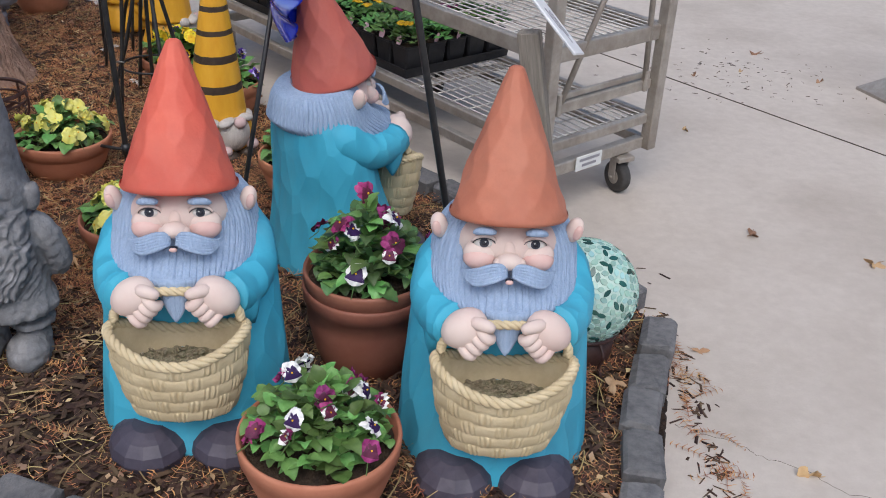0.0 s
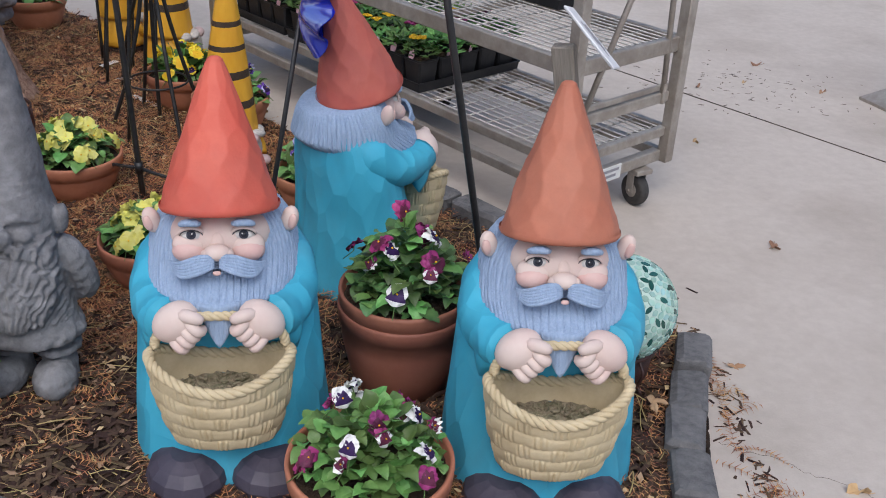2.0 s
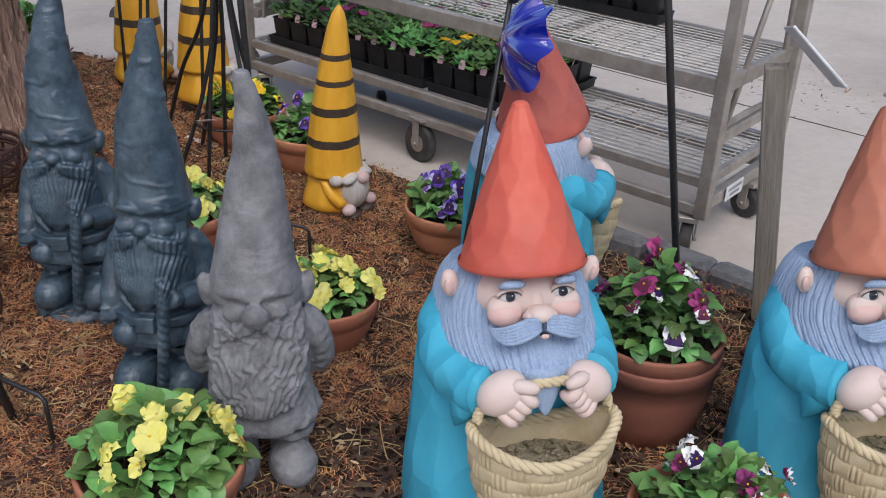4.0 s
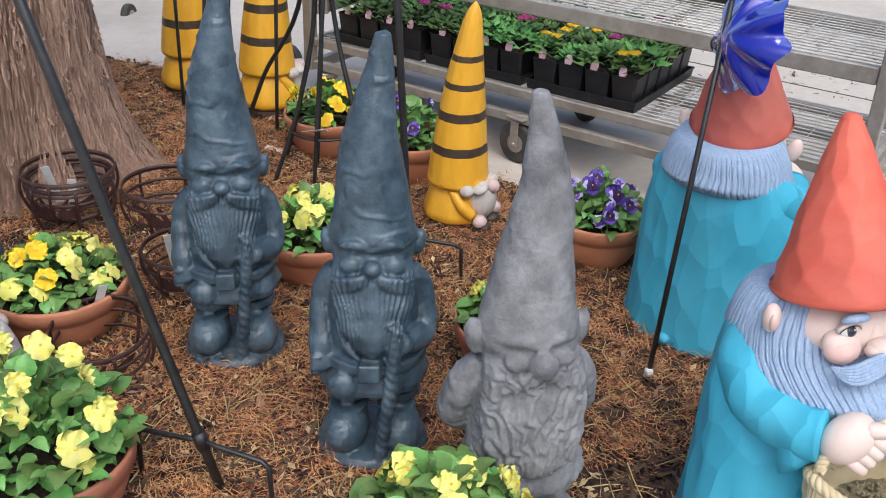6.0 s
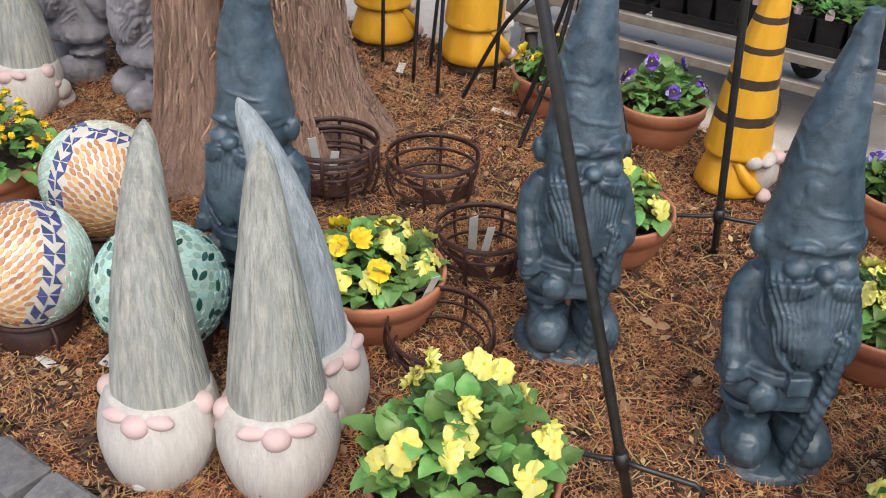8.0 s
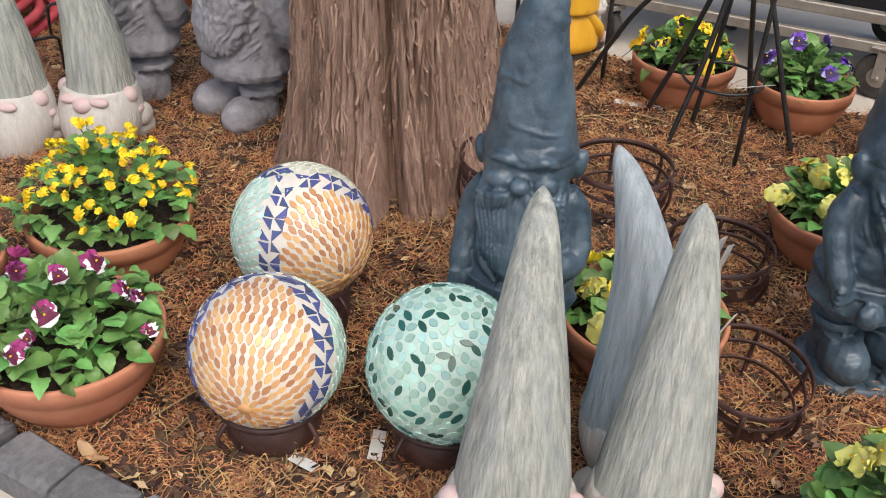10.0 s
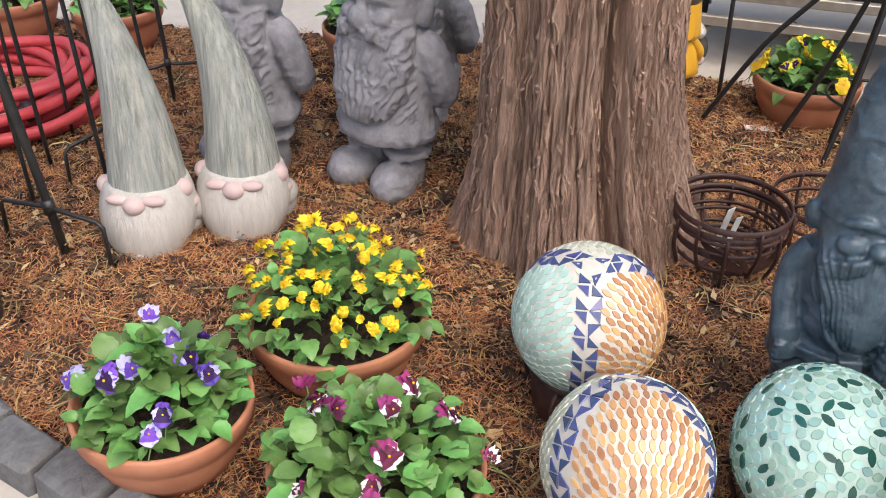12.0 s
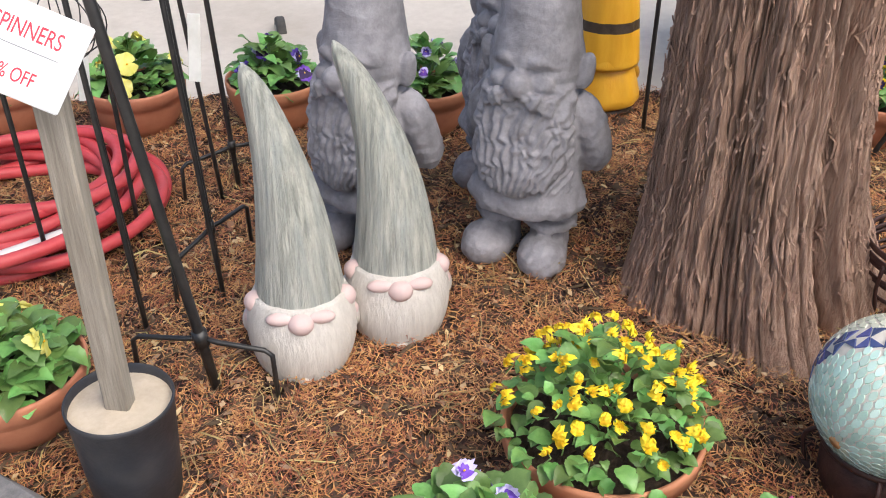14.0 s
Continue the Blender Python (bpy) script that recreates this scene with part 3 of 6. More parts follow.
# ---------------------------------------------------------------- gnomes with baskets
def basket_gnome(hat):
    m = Mesh()
    HATM, ROB, BRD, SKN, BLU, WHI, DRK, SHO, WIC, IRI, SOI = range(11)
    r = np.random.default_rng(21)
    # shoes
    for s in (1, -1):
        m.ball((s * 0.076, -0.134, 0.030), (0.078, 0.084, 0.046), SHO, 13, 8, (0, 0, 20), False)
        m.ball((s * 0.070, -0.03, 0.045), (0.065, 0.08, 0.055), SHO, 14, 8)
    # robe: wide hem, high sloping shoulders, soft carved planes
    prof = [(0.010, 0.170, 0.156, 0, 0.010), (0.013, 0.186, 0.172, 0, 0.010), (0.024, 0.190, 0.175, 0, 0.010), (0.08, 0.186, 0.160, 0, 0.014), (0.15, 0.180, 0.142, 0, 0.022), (0.22, 0.174, 0.124, 0, 0.034), (0.30, 0.166, 0.112, 0, 0.046), (0.36, 0.152, 0.098, 0, 0.060), (0.40, 0.136, 0.085, 0, 0.072), (0.43, 0.116, 0.074, 0, 0.080), (0.448, 0.088, 0.056, 0, 0.080), (0.456, 0.05, 0.03, 0, 0.078)]
    zs = np.linspace(0, 1, 60) ** 1.15
    table = np.array(prof)
    span = np.linspace(0, 1, len(prof))
    aa = np.linspace(0, 2 * np.pi, 150, endpoint=False)
    cells = [(((j + 0.5 * (i % 2)) / 13 + r.normal(0, 0.008)) * 2 * np.pi, i / 4.5 + r.normal(0, 0.03)) for i in range(6) for j in range(13)]
    rings = []
    for q in zs:
        z, rx, ry, cx, cy = [np.interp(q, span, table[:, c]) for c in range(5)]
        cut = np.min([np.clip(1 - np.cos(aa - ca), 0, 1) + 1.6 * (q - ct) ** 2 for ca, ct in cells], axis=0)
        jr = 0.992 + 0.45 * cut + 0.006 * np.sin(aa * 7 + z * 9) * (1 - z * 2)
        rings.append(np.stack([cx + rx * jr * np.cos(aa), cy + ry * jr * np.sin(aa), np.full(150, z)], 1))
    m.rings(rings, ROB, True)
    # sleeves, hanging cuffs and fists
    for s in (1, -1):
        p = smooth_path([(s * 0.090, 0.070, 0.405), (s * 0.116, 0.048, 0.366), (s * 0.124, -0.010, 0.328), (s * 0.108, -0.078, 0.325), (s * 0.090, -0.110, 0.330)], 20)
        rad = np.interp(np.linspace(0, 1, 20), [0, 0.25, 0.5, 0.8, 1], [0.040, 0.047, 0.047, 0.041, 0.042])
        m.tube(p, rad * (1 + 0.02 * np.sin(np.arange(20) * 1.7)), 14, ROB, True)
        m.tube(smooth_path([(s * 0.106, -0.080, 0.312), (s * 0.118, -0.086, 0.285), (s * 0.130, -0.082, 0.250)], 8), [0.040, 0.038, 0.034, 0.029, 0.023, 0.017, 0.010, 0.003], 12, ROB)
        m.ball((s * 0.073, -0.134, 0.341), (0.044, 0.032, 0.034), SKN, 20, 12, (0, s * 38, 0))
        along, out = np.array((s * 0.62, 0.06, -0.78)), np.array((-s * 0.78, 0.0, -0.62))
        for i in range(4):
            base = np.array((s * 0.064, -0.146, 0.336)) + along * (i - 1.35) * 0.0158
            p = smooth_path([base - out * 0.004, base + out * 0.016 + (0, -0.016, 0), base + out * 0.027 + (0, -0.014, 0), base + out * 0.032 + (0, 0.004, 0)], 9)
            m.tube(p, np.array([0.008, 0.0098, 0.0105, 0.0105, 0.0102, 0.0100, 0.0098, 0.009, 0.006]) * (1.0 - 0.04 * i), 9, SKN)
        m.tube(smooth_path([(s * 0.062, -0.146, 0.362), (s * 0.040, -0.160, 0.364), (s * 0.024, -0.160, 0.357)], 6), [0.011, 0.0125, 0.012, 0.011, 0.01, 0.007], 8, SKN)
    # hair and beard: ridged masses
    head_from = m.n
    a = np.linspace(0, 2 * np.pi, 720, endpoint=False)
    rows = [(0.515, 0.100, 0.094), (0.49, 0.116, 0.106), (0.46, 0.127, 0.114), (0.43, 0.131, 0.126), (0.40, 0.132, 0.134), (0.376, 0.126, 0.138), (0.354, 0.106, 0.124), (0.344, 0.055, 0.07)]
    rings = []
    for i, q in enumerate(np.linspace(0, 1, 26)):
        z, rx, ry = [np.interp(q, np.linspace(0, 1, len(rows)), [w[c] for w in rows]) for c in range(3)]
        strand = 1.004 - 0.052 * (1 - np.abs(np.sin(a * 34 + 0.6 * np.sin(z * 46 + a * 5)))) ** 4 - 0.020 * (1 - np.abs(np.sin(a * 17 + 0.9 * np.sin(z * 30 + a * 3)))) ** 6
        front = np.exp(-((np.angle(np.exp(1j * (a + np.pi / 2)))) / 0.5) ** 2)
        zz = z - front * 0.012 * q * q + 0.066 * q * np.clip(np.sin(a), 0, 1)
        rings.append(np.stack([1.05 * rx * strand * np.cos(a), -0.012 - 0.036 * np.clip((q - 0.45) / 0.25, 0, 1) + ry * strand * np.sin(a) - front * (0.010 * q - 0.022 * np.clip((0.5 - q) / 0.15, 0, 1)), zz], 1))
    m.rings(rings, BRD)
    face_from = m.n
    # face
    m.ball((0, -0.060, 0.476), (0.090, 0.068, 0.064), SKN, 32, 20)
    for s in (1, -1):
        m.ball((s * 0.050, -0.110, 0.447), (0.030, 0.022, 0.024), BLU, 16, 10)
        m.ball((s * 0.048, -0.108, 0.458), (0.032, 0.020, 0.026), SKN, 16, 10)
        m.ball((s * 0.0445, -0.1165, 0.4790), (0.0185, 0.012, 0.0118), WHI, 16, 10)
        m.ball((s * 0.0445, -0.1255, 0.4792), (0.0090, 0.0045, 0.0088), IRI, 14, 8)
        m.ball((s * 0.0445, -0.1287, 0.4796), (0.0056, 0.0025, 0.0054), DRK, 12, 8)
        # glint painted on the pupil as a white dot
        m.ball((s * 0.0425, -0.1302, 0.4822), (0.0016, 0.0014, 0.0016), WHI, 8, 6)
        lid = [(s * (0.0445 + 0.021 * math.cos(u)), -0.120 - 0.008 * math.sin(u), 0.4775 + 0.0165 * math.sin(u)) for u in np.linspace(0.1, np.pi - 0.1, 9)]
        m.tube(lid, [0.002, 0.003, 0.004, 0.0042, 0.0042, 0.0042, 0.004, 0.003, 0.002], 8, SKN)
        lash = [(s * (0.0445 + 0.0195 * math.cos(u)), -0.1235 - 0.0065 * math.sin(u), 0.4770 + 0.0118 * math.sin(u)) for u in np.linspace(0.1, np.pi - 0.1, 9)]
        m.tube(lash, 0.0008, 6, DRK)
        bag = [(s * (0.0445 + 0.020 * math.cos(u)), -0.119, 0.472 - 0.0125 * math.sin(u)) for u in np.linspace(0.2, np.pi - 0.2, 8)]
        m.tube(bag, 0.0036, 8, SKN)
        brow = smooth_path([(s * 0.026, -0.141, 0.503), (s * 0.040, -0.144, 0.506), (s * 0.055, -0.138, 0.504), (s * 0.064, -0.130, 0.499)], 10)
        m.tube(brow, [0.004, 0.0065, 0.0078, 0.008, 0.008, 0.0078, 0.0072, 0.006, 0.005, 0.002], 10, BRD)
        # moustache in ridged strands
        for j in range(6):
            o = (j - 2.5) * 0.0060
            o *= 0.86
            p = smooth_path([(s * 0.005, -0.149, 0.431 + o * 0.7), (s * 0.028, -0.1550, 0.427 + o * 1.15), (s * 0.054, -0.147, 0.417 + o * 1.1), (s * 0.070, -0.134, 0.417 + o * 0.7), (s * 0.082, -0.122, 0.428)], 14)
            m.tube(p, np.interp(np.linspace(0, 1, 14), [0, 0.2, 0.6, 1], [0.0036, 0.0050, 0.0044, 0.0012]), 8, BRD)
    m.ball((0, -0.136, 0.447), (0.023, 0.021, 0.0170), SKN, 20, 12)
    m.ball((0, -0.117, 0.467), (0.014, 0.015, 0.024), SKN, 14, 10)
    for s in (1, -1):
        m.ball((s * 0.0165, -0.136, 0.444), (0.0120, 0.0130, 0.0105), SKN, 14, 10)
    m.ball((0, -0.150, 0.413), (0.0075, 0.005, 0.0050), DRK, 10, 8)
    m.ball((0, -0.1535, 0.4105), (0.0072, 0.0035, 0.0048), BLU, 10, 8)
    face_to = m.n
    for s in (1, -1):
        m.ball((s * 0.122, 0.012, 0.464), (0.016, 0.013, 0.026), SKN, 16, 10, (0, s * 14, -s * 20))
        m.ball((s * 0.126, 0.001, 0.463), (0.009, 0.006, 0.016), BLU, 12, 8, (0, s * 14, -s * 20))
    # hat: a cone of soft carved planes, leaning back
    kh, nh = 70, 120
    aa = np.linspace(0, 2 * np.pi, nh, endpoint=False)
    cells = [(((j + 0.5 * (i % 2)) / 11 + r.normal(0, 0.014)) * 2 * np.pi, i / 6.5 + r.normal(0, 0.022)) for i in range(8) for j in range(11)]
    tb, hat_from, rings = radians(14.6), m.n, []
    for t in np.linspace(0, 1, kh):
        rad = 0.091 * (1 - t) ** 0.94 + 0.0150
        cut = np.min([np.clip(1 - np.cos(aa - ca), 0, 1) + 2.6 * (t - ct) ** 2 for ca, ct in cells], axis=0)
        rr = rad * (0.980 + 1.0 * np.minimum(cut, 0.08) * min(1.0, 0.25 + 6 * t))
        rings.append(np.stack([rr * np.cos(aa), rr * np.sin(aa), np.full(nh, 0.252 * t)], 1))
    m.rings(rings, HATM, True, (False, False))
    m.lathe([(0.002, 0.070), (-0.004, 0.090), (-0.003, 0.1035), (0.003, 0.1065), (0.008, 0.1055)], 60, HATM, True, (True, False))
    m.ball((0, 0, 0.251), (0.0152, 0.0152, 0.011), HATM, 14, 8)
    hat_to = m.n
    # beard's point
    tip = []
    for q in np.linspace(0, 1, 12):
        w = 0.040 * (1 - q) ** 0.8 + 0.0015
        aa = np.linspace(0, 2 * np.pi, 40, endpoint=False)
        st = 1 + 0.07 * np.abs(np.sin(aa * 9 + q * 3))
        tip.append(np.stack([w * st * np.cos(aa), -0.118 - 0.030 * q + 0.022 * st * (1 - q) * np.sin(aa), np.full(40, 0.375 - 0.080 * q)], 1))
    m.rings(tip, BRD)
    # basket: woven sides, rope rim and handle
    cy, n, k = -0.146, 360, 60
    aa = np.linspace(0, 2 * np.pi, n, endpoint=False)
    rings = []
    for i in range(k):
        t = i / (k - 1)
        z = 0.116 + 0.122 * t
        rx, ry = 0.088 + 0.036 * math.sin(t * 1.45), 0.046 + 0.018 * math.sin(t * 1.45)
        row = t * 5
        lift = 0.0062 * abs(math.sin(math.pi * row)) ** 0.20 - 0.001
        pitch = 2 * np.pi / 12
        off = np.abs((aa / pitch + 0.5 * (int(row) % 2)) % 1 - 0.5)
        w = lift * (1 - 1.0 * np.exp(-((0.5 - off) / 0.040) ** 2) - 0.8 * np.exp(-((0.33 - off) / 0.022) ** 2)) + 0.0014 * np.cos(off * 6.28) * (-1)
        rings.append(np.stack([(rx + w) * np.cos(aa), cy + (ry + w) * np.sin(aa), z + 0.042 * t ** 2 * np.cos(aa) ** 2], 1))
    m.rings(rings, WIC, True, (True, False))
    inner = [np.stack([x * np.cos(aa), cy + y * np.sin(aa), z + 0.7 * (z - 0.183) * np.cos(aa) ** 2], 1) for z, x, y in ((0.238, 0.114, 0.056), (0.212, 0.101, 0.052), (0.183, 0.092, 0.047))]
    m.rings(inner, WIC, True, (False, False))
    m.rings([np.stack([0.094 * q * np.cos(aa), cy + 0.050 * q * np.sin(aa), 0.208 + 0.004 * math.sin(q * 9) + 0.0012 * np.sin(aa * 23) * q], 1) for q in (1.0, 0.6, 0.2)], SOI, True, (False, True))

    for i in range(90):
        an, q = r.uniform(0, 6.283), math.sqrt(r.uniform(0, 0.9))
        m.ball((0.092 * q * math.cos(an), cy + 0.046 * q * math.sin(an), 0.212 + r.uniform(0, 0.006)), (r.uniform(0.003, 0.008), r.uniform(0.002, 0.005), r.uniform(0.002, 0.004)), SOI, 6, 4, (0, r.uniform(-40, 40), r.uniform(0, 180)), False)

    def rope(path, rad, closed):
        path = np.asarray(path)
        for st in range(3):
            kk = len(path)
            ph = np.linspace(0, kk * 0.42, kk) + st * 2 * np.pi / 3
            d = np.gradient(path, axis=0)
            d /= np.linalg.norm(d, axis=1)[:, None]
            u = np.cross(d, (0.13, 0.31, 0.94))
            u /= np.linalg.norm(u, axis=1)[:, None]
            w = np.cross(d, u)
            m.tube(path + rad * 0.5 * (np.cos(ph)[:, None] * u + np.sin(ph)[:, None] * w), rad * 0.60, 8, WIC)

    al = np.linspace(0, 2 * np.pi, 221)
    rope(np.stack([0.122 * np.cos(al), cy + 0.064 * np.sin(al), 0.240 + 0.042 * np.cos(al) ** 2], 1), 0.0095, True)
    rope(smooth_path([(0.112, cy + 0.01, 0.292), (0.108, cy + 0.012, 0.310), (0.086, cy + 0.012, 0.334), (0.04, cy + 0.006, 0.352), (0, cy + 0.004, 0.356), (-0.04, cy + 0.006, 0.352), (-0.086, cy + 0.012, 0.334), (-0.108, cy + 0.012, 0.310), (-0.112, cy + 0.01, 0.292)], 110), 0.0085, False)
    # a drain tab at the back of the hem
    m.tube([(0.02, 0.165, 0.045), (0.02, 0.196, 0.043)], 0.016, 12, ROB, flat=0.6)
    # the beard is set back, the face looks up, the hat leans farther back
    v = np.concatenate(m.v)

    def lean(lo, hi, pivot, deg, to, tall=1.0):
        c, sn = math.cos(radians(deg)), math.sin(radians(deg))
        h = v[lo:hi] - pivot
        v[lo:hi] = np.stack([h[:, 0], h[:, 1] * c + h[:, 2] * sn, (h[:, 2] * c - h[:, 1] * sn) * tall], 1) + to

    lean(head_from, face_from, (0, 0, 0.43), 10, (0, 0.060, 0.393))
    lean(face_from, face_to, (0, -0.153, 0.408), 20, (0, -0.114, 0.421), 0.88)
    lean(hat_from, hat_to, (0, 0, 0), 15.0, (0, 0.010, 0.493))
    v[:, 2] -= 0.022 * np.clip(1 - v[:, 2] / 0.25, 0, 1)
    m.v = [v]
    return m.done("garden_gnome", [hat, ROBE, BEARD, SKIN, BLUSH, EYE_WHITE, EYE_DARK, SHOE, WICKER, IRIS, DEBRIS])


def statue(name, me, at, turn, label, group, scale=1.0):
    ob = new(name, me)
    ob.matrix_world = pose(*at, 0, 0, turn) @ Matrix.Scale(scale, 4)
    return tagged(ob, label, "garden gnome", group)


GNOMES = "painted basket gnomes"
me_a = basket_gnome(HAT_RED)
me_b, me_c = me_a.copy(), me_a.copy()
me_b.materials[0], me_c.materials[0] = HAT_ORANGE, HAT_DULL
statue("garden_gnome", me_a, (-0.447, 1.619, 0), 5, "turquoise-robed gnome statue with bright red hat and cream basket", GNOMES)
statue("garden_gnome", me_b, (0.151, 1.551, 0), 0, "turquoise-robed gnome statue with faded orange hat and cream basket", GNOMES)
statue("garden_gnome", me_c, (-0.222, 2.287, 0), 125, "turquoise-robed gnome statue with dull red hat, facing the plant cart", GNOMES)


# ---------------------------------------------------------------- bearded standing gnomes
def standing_gnome(name, base, bulky, hat_top, voxel=0.0031, seed=3, mat=BRONZE, forward=0.022):
    m = Mesh()
    up = 0.026 if base else 0.0
    w = 1.12 if bulky else 1.0
    if base:
        m.lathe([(0, 0.098, 0.090, 0, -0.01), (0.018, 0.102, 0.094, 0, -0.01), (0.028, 0.096, 0.088, 0, -0.01), (0.032, 0.08, 0.07, 0, -0.01)], 32)
    for s in (1, -1):
        m.ball((s * 0.047 * w, -0.042, up + 0.038), (0.041 * w, 0.058, 0.041), 0, 18, 10, (0, 0, s * 14))
        m.tube([(s * 0.042 * w, 0.005, up + 0.01), (s * 0.042 * w, 0.005, up + 0.09), (s * 0.040 * w, 0.005, up + 0.16)], [0.034 * w, 0.030 * w, 0.036 * w], 18)
        m.tube([(s * 0.042 * w, 0.003, up + 0.084), (s * 0.042 * w, 0.003, up + 0.098)], [0.044 * w, 0.041 * w], 18)
        if not bulky:
            m.tube([(s * 0.042 * w, -0.02, up + 0.070), (s * 0.042 * w, -0.02, up + 0.076)], [0.036 * w, 0.036 * w], 18)
    # coat: flared skirt with pleats, belt, belly
    m.lathe([(up + 0.118, 0.070 * w, 0.062), (up + 0.122, 0.094 * w, 0.084), (up + 0.135, 0.098 * w, 0.087), (up + 0.165, 0.086 * w, 0.078), (up + 0.23, 0.080 * w, 0.072), (up + 0.28, 0.078 * w, 0.068), (up + 0.325, 0.070 * w, 0.058), (up + 0.36, 0.05, 0.05)], 48, wob=lambda a, z: 1 + 0.025 * np.sin(a * 9 + 1) * (z < up + 0.15))
    if not bulky:
        m.lathe([(up + 0.166, 0.084 * w, 0.078), (up + 0.169, 0.095 * w, 0.089), (up + 0.187, 0.095 * w, 0.089), (up + 0.190, 0.084 * w, 0.078)], 40)
        m.box((-0.004, -0.090, up + 0.178), (0.036, 0.016, 0.034), 0)
        m.ball((-0.05, -0.078, up + 0.145), (0.026, 0.016, 0.024), 0, 12, 8)
        # open coat edges over the belly
        for s in (1, -1):
            m.tube(smooth_path([(s * 0.055, -0.066, up + 0.30), (s * 0.050, -0.085, up + 0.24), (s * 0.02, -0.094, up + 0.205)], 10), 0.0055, 8)
    m.ball((0, -0.024, up + 0.225), (0.072 * w, 0.066, 0.062))
    # arms
    for s in (1, -1):
        if bulky:
            p = smooth_path([(s * 0.066, 0.010, up + 0.325), (s * 0.098, 0.020, up + 0.275), (s * 0.104, 0.040, up + 0.215), (s * 0.060, 0.078, up + 0.185)], 12)
            m.tube(p, [0.022, 0.027, 0.030, 0.031, 0.031, 0.031, 0.031, 0.030, 0.030, 0.028, 0.025, 0.020], 14)
            m.ball((s * 0.030, 0.086, up + 0.182), (0.028, 0.018, 0.022), 0, 14, 10)
        else:
            p = smooth_path([(s * 0.060, 0.004, up + 0.325), (s * 0.084, 0.006, up + 0.275), (s * 0.088, -0.018, up + 0.220), (s * (0.058 if s > 0 else 0.086), -0.068 if s > 0 else -0.040, up + (0.225 if s > 0 else 0.175))], 12)
            m.tube(p, [0.020, 0.023, 0.024, 0.024, 0.023, 0.022, 0.022, 0.022, 0.023, 0.024, 0.022, 0.018], 14)
            hx, hy, hz = (0.050, -0.084, 0.232) if s > 0 else (-0.086, -0.044, 0.170)
            m.ball((hx, hy, up + hz), (0.021, 0.017, 0.019), 0, 14, 10)
            for i in range(4):
                m.ball((hx - 0.010, hy - 0.010, up + hz - 0.015 + 0.010 * i), (0.012, 0.008, 0.0052), 0, 10, 6)
    if not bulky:
        k = 60
        p = smooth_path([(0.040, -0.100, up + 0.275), (0.036, -0.104, up + 0.20), (0.026, -0.096, up + 0.10), (0.014, -0.084, up + 0.004)], k)
        for st in range(2):
            ph = np.linspace(0, 52, k) + st * np.pi
            m.tube(p + 0.0055 * np.stack([np.cos(ph), np.sin(ph), 0 * ph], 1), 0.0080, 8)
    # head, ears, nose, cheeks, brows, moustache
    m.ball((0, -0.004, up + 0.378), (0.073 * w, 0.064, 0.062))
    for s in (1, -1):
        m.ball((s * 0.077 * w, 0.004, up + 0.376), (0.016, 0.016, 0.033) if bulky else (0.011, 0.016, 0.025), 0, 14, 10, (0, s * 10, 0))
        m.ball((s * 0.034, -0.060, up + 0.366), (0.022, 0.018, 0.017), 0, 14, 10)
        m.ball((s * 0.028, -0.056, up + 0.389), (0.011, 0.010, 0.0065), 0, 12, 8)
        m.tube(smooth_path([(s * 0.010, -0.068, up + 0.400), (s * 0.030, -0.068, up + 0.406), (s * 0.052, -0.054, up + 0.396)], 8), [0.005, 0.007, 0.008, 0.0085, 0.008, 0.007, 0.006, 0.003], 8)
        for j in range(3):
            m.tube(smooth_path([(s * 0.004, -0.080, up + 0.354 - 0.002 * j), (s * 0.028, -0.086, up + 0.350 - 0.006 * j), (s * 0.052, -0.074, up + 0.343 - 0.009 * j), (s * 0.070, -0.056, up + 0.338 - 0.013 * j)], 10), [0.005, 0.007, 0.0075, 0.0075, 0.007, 0.0065, 0.006, 0.005, 0.004, 0.002], 8)
    m.ball((0, -0.080, up + 0.368), (0.025, 0.021, 0.021) if bulky else (0.016, 0.016, 0.0135), 0, 16, 10)
    # beard
    if bulky:
        m.lathe([(up + 0.165, 0.02, 0.014, 0, -0.080), (up + 0.185, 0.060, 0.026, 0, -0.070), (up + 0.22, 0.080, 0.042, 0, -0.056), (up + 0.27, 0.086, 0.048, 0, -0.044), (up + 0.32, 0.084, 0.050, 0, -0.034), (up + 0.36, 0.078, 0.050, 0, -0.024)], 36)
    else:
        m.lathe([(up + 0.212, 0.008, 0.008, 0, -0.094), (up + 0.230, 0.032, 0.020, 0, -0.088), (up + 0.258, 0.054, 0.032, 0, -0.076), (up + 0.300, 0.068, 0.044, 0, -0.056), (up + 0.34, 0.068, 0.050, 0, -0.038), (up + 0.365, 0.066, 0.05, 0, -0.02)], 36)
    # tall hat: a long cone, gently crumpled, with a worn rolled edge
    z0 = up + 0.392
    rows = []
    for i in range(70):
        t = i / 69
        z = z0 + (hat_top - z0) * t
        rad = 0.012 + (0.061 if not bulky else 0.066) * (1 - t ** 1.12)
        rad *= 1 + 0.009 * math.sin(t * 26 + 1)
        rows.append((z, rad, rad * 0.97, 0.014 * math.sin(t * 5 + seed) * t, 0.012 * t + 0.006 * math.sin(t * 9) * t))
    m.lathe(rows, 36, wob=lambda a, z: 1 + 0.5 * (0.028 * np.sin(2 * a + 36 * z) + 0.020 * np.sin(3 * a - 47 * z)))
    me = remeshed(m, voxel, name)
    # tooled relief: strands of the beard, folds of the coat, worn pits
    n = len(me.vertices)
    co = np.empty(n * 3)
    no = np.empty(n * 3)
    me.vertices.foreach_get("co", co)
    me.vertices.foreach_get("normal", no)
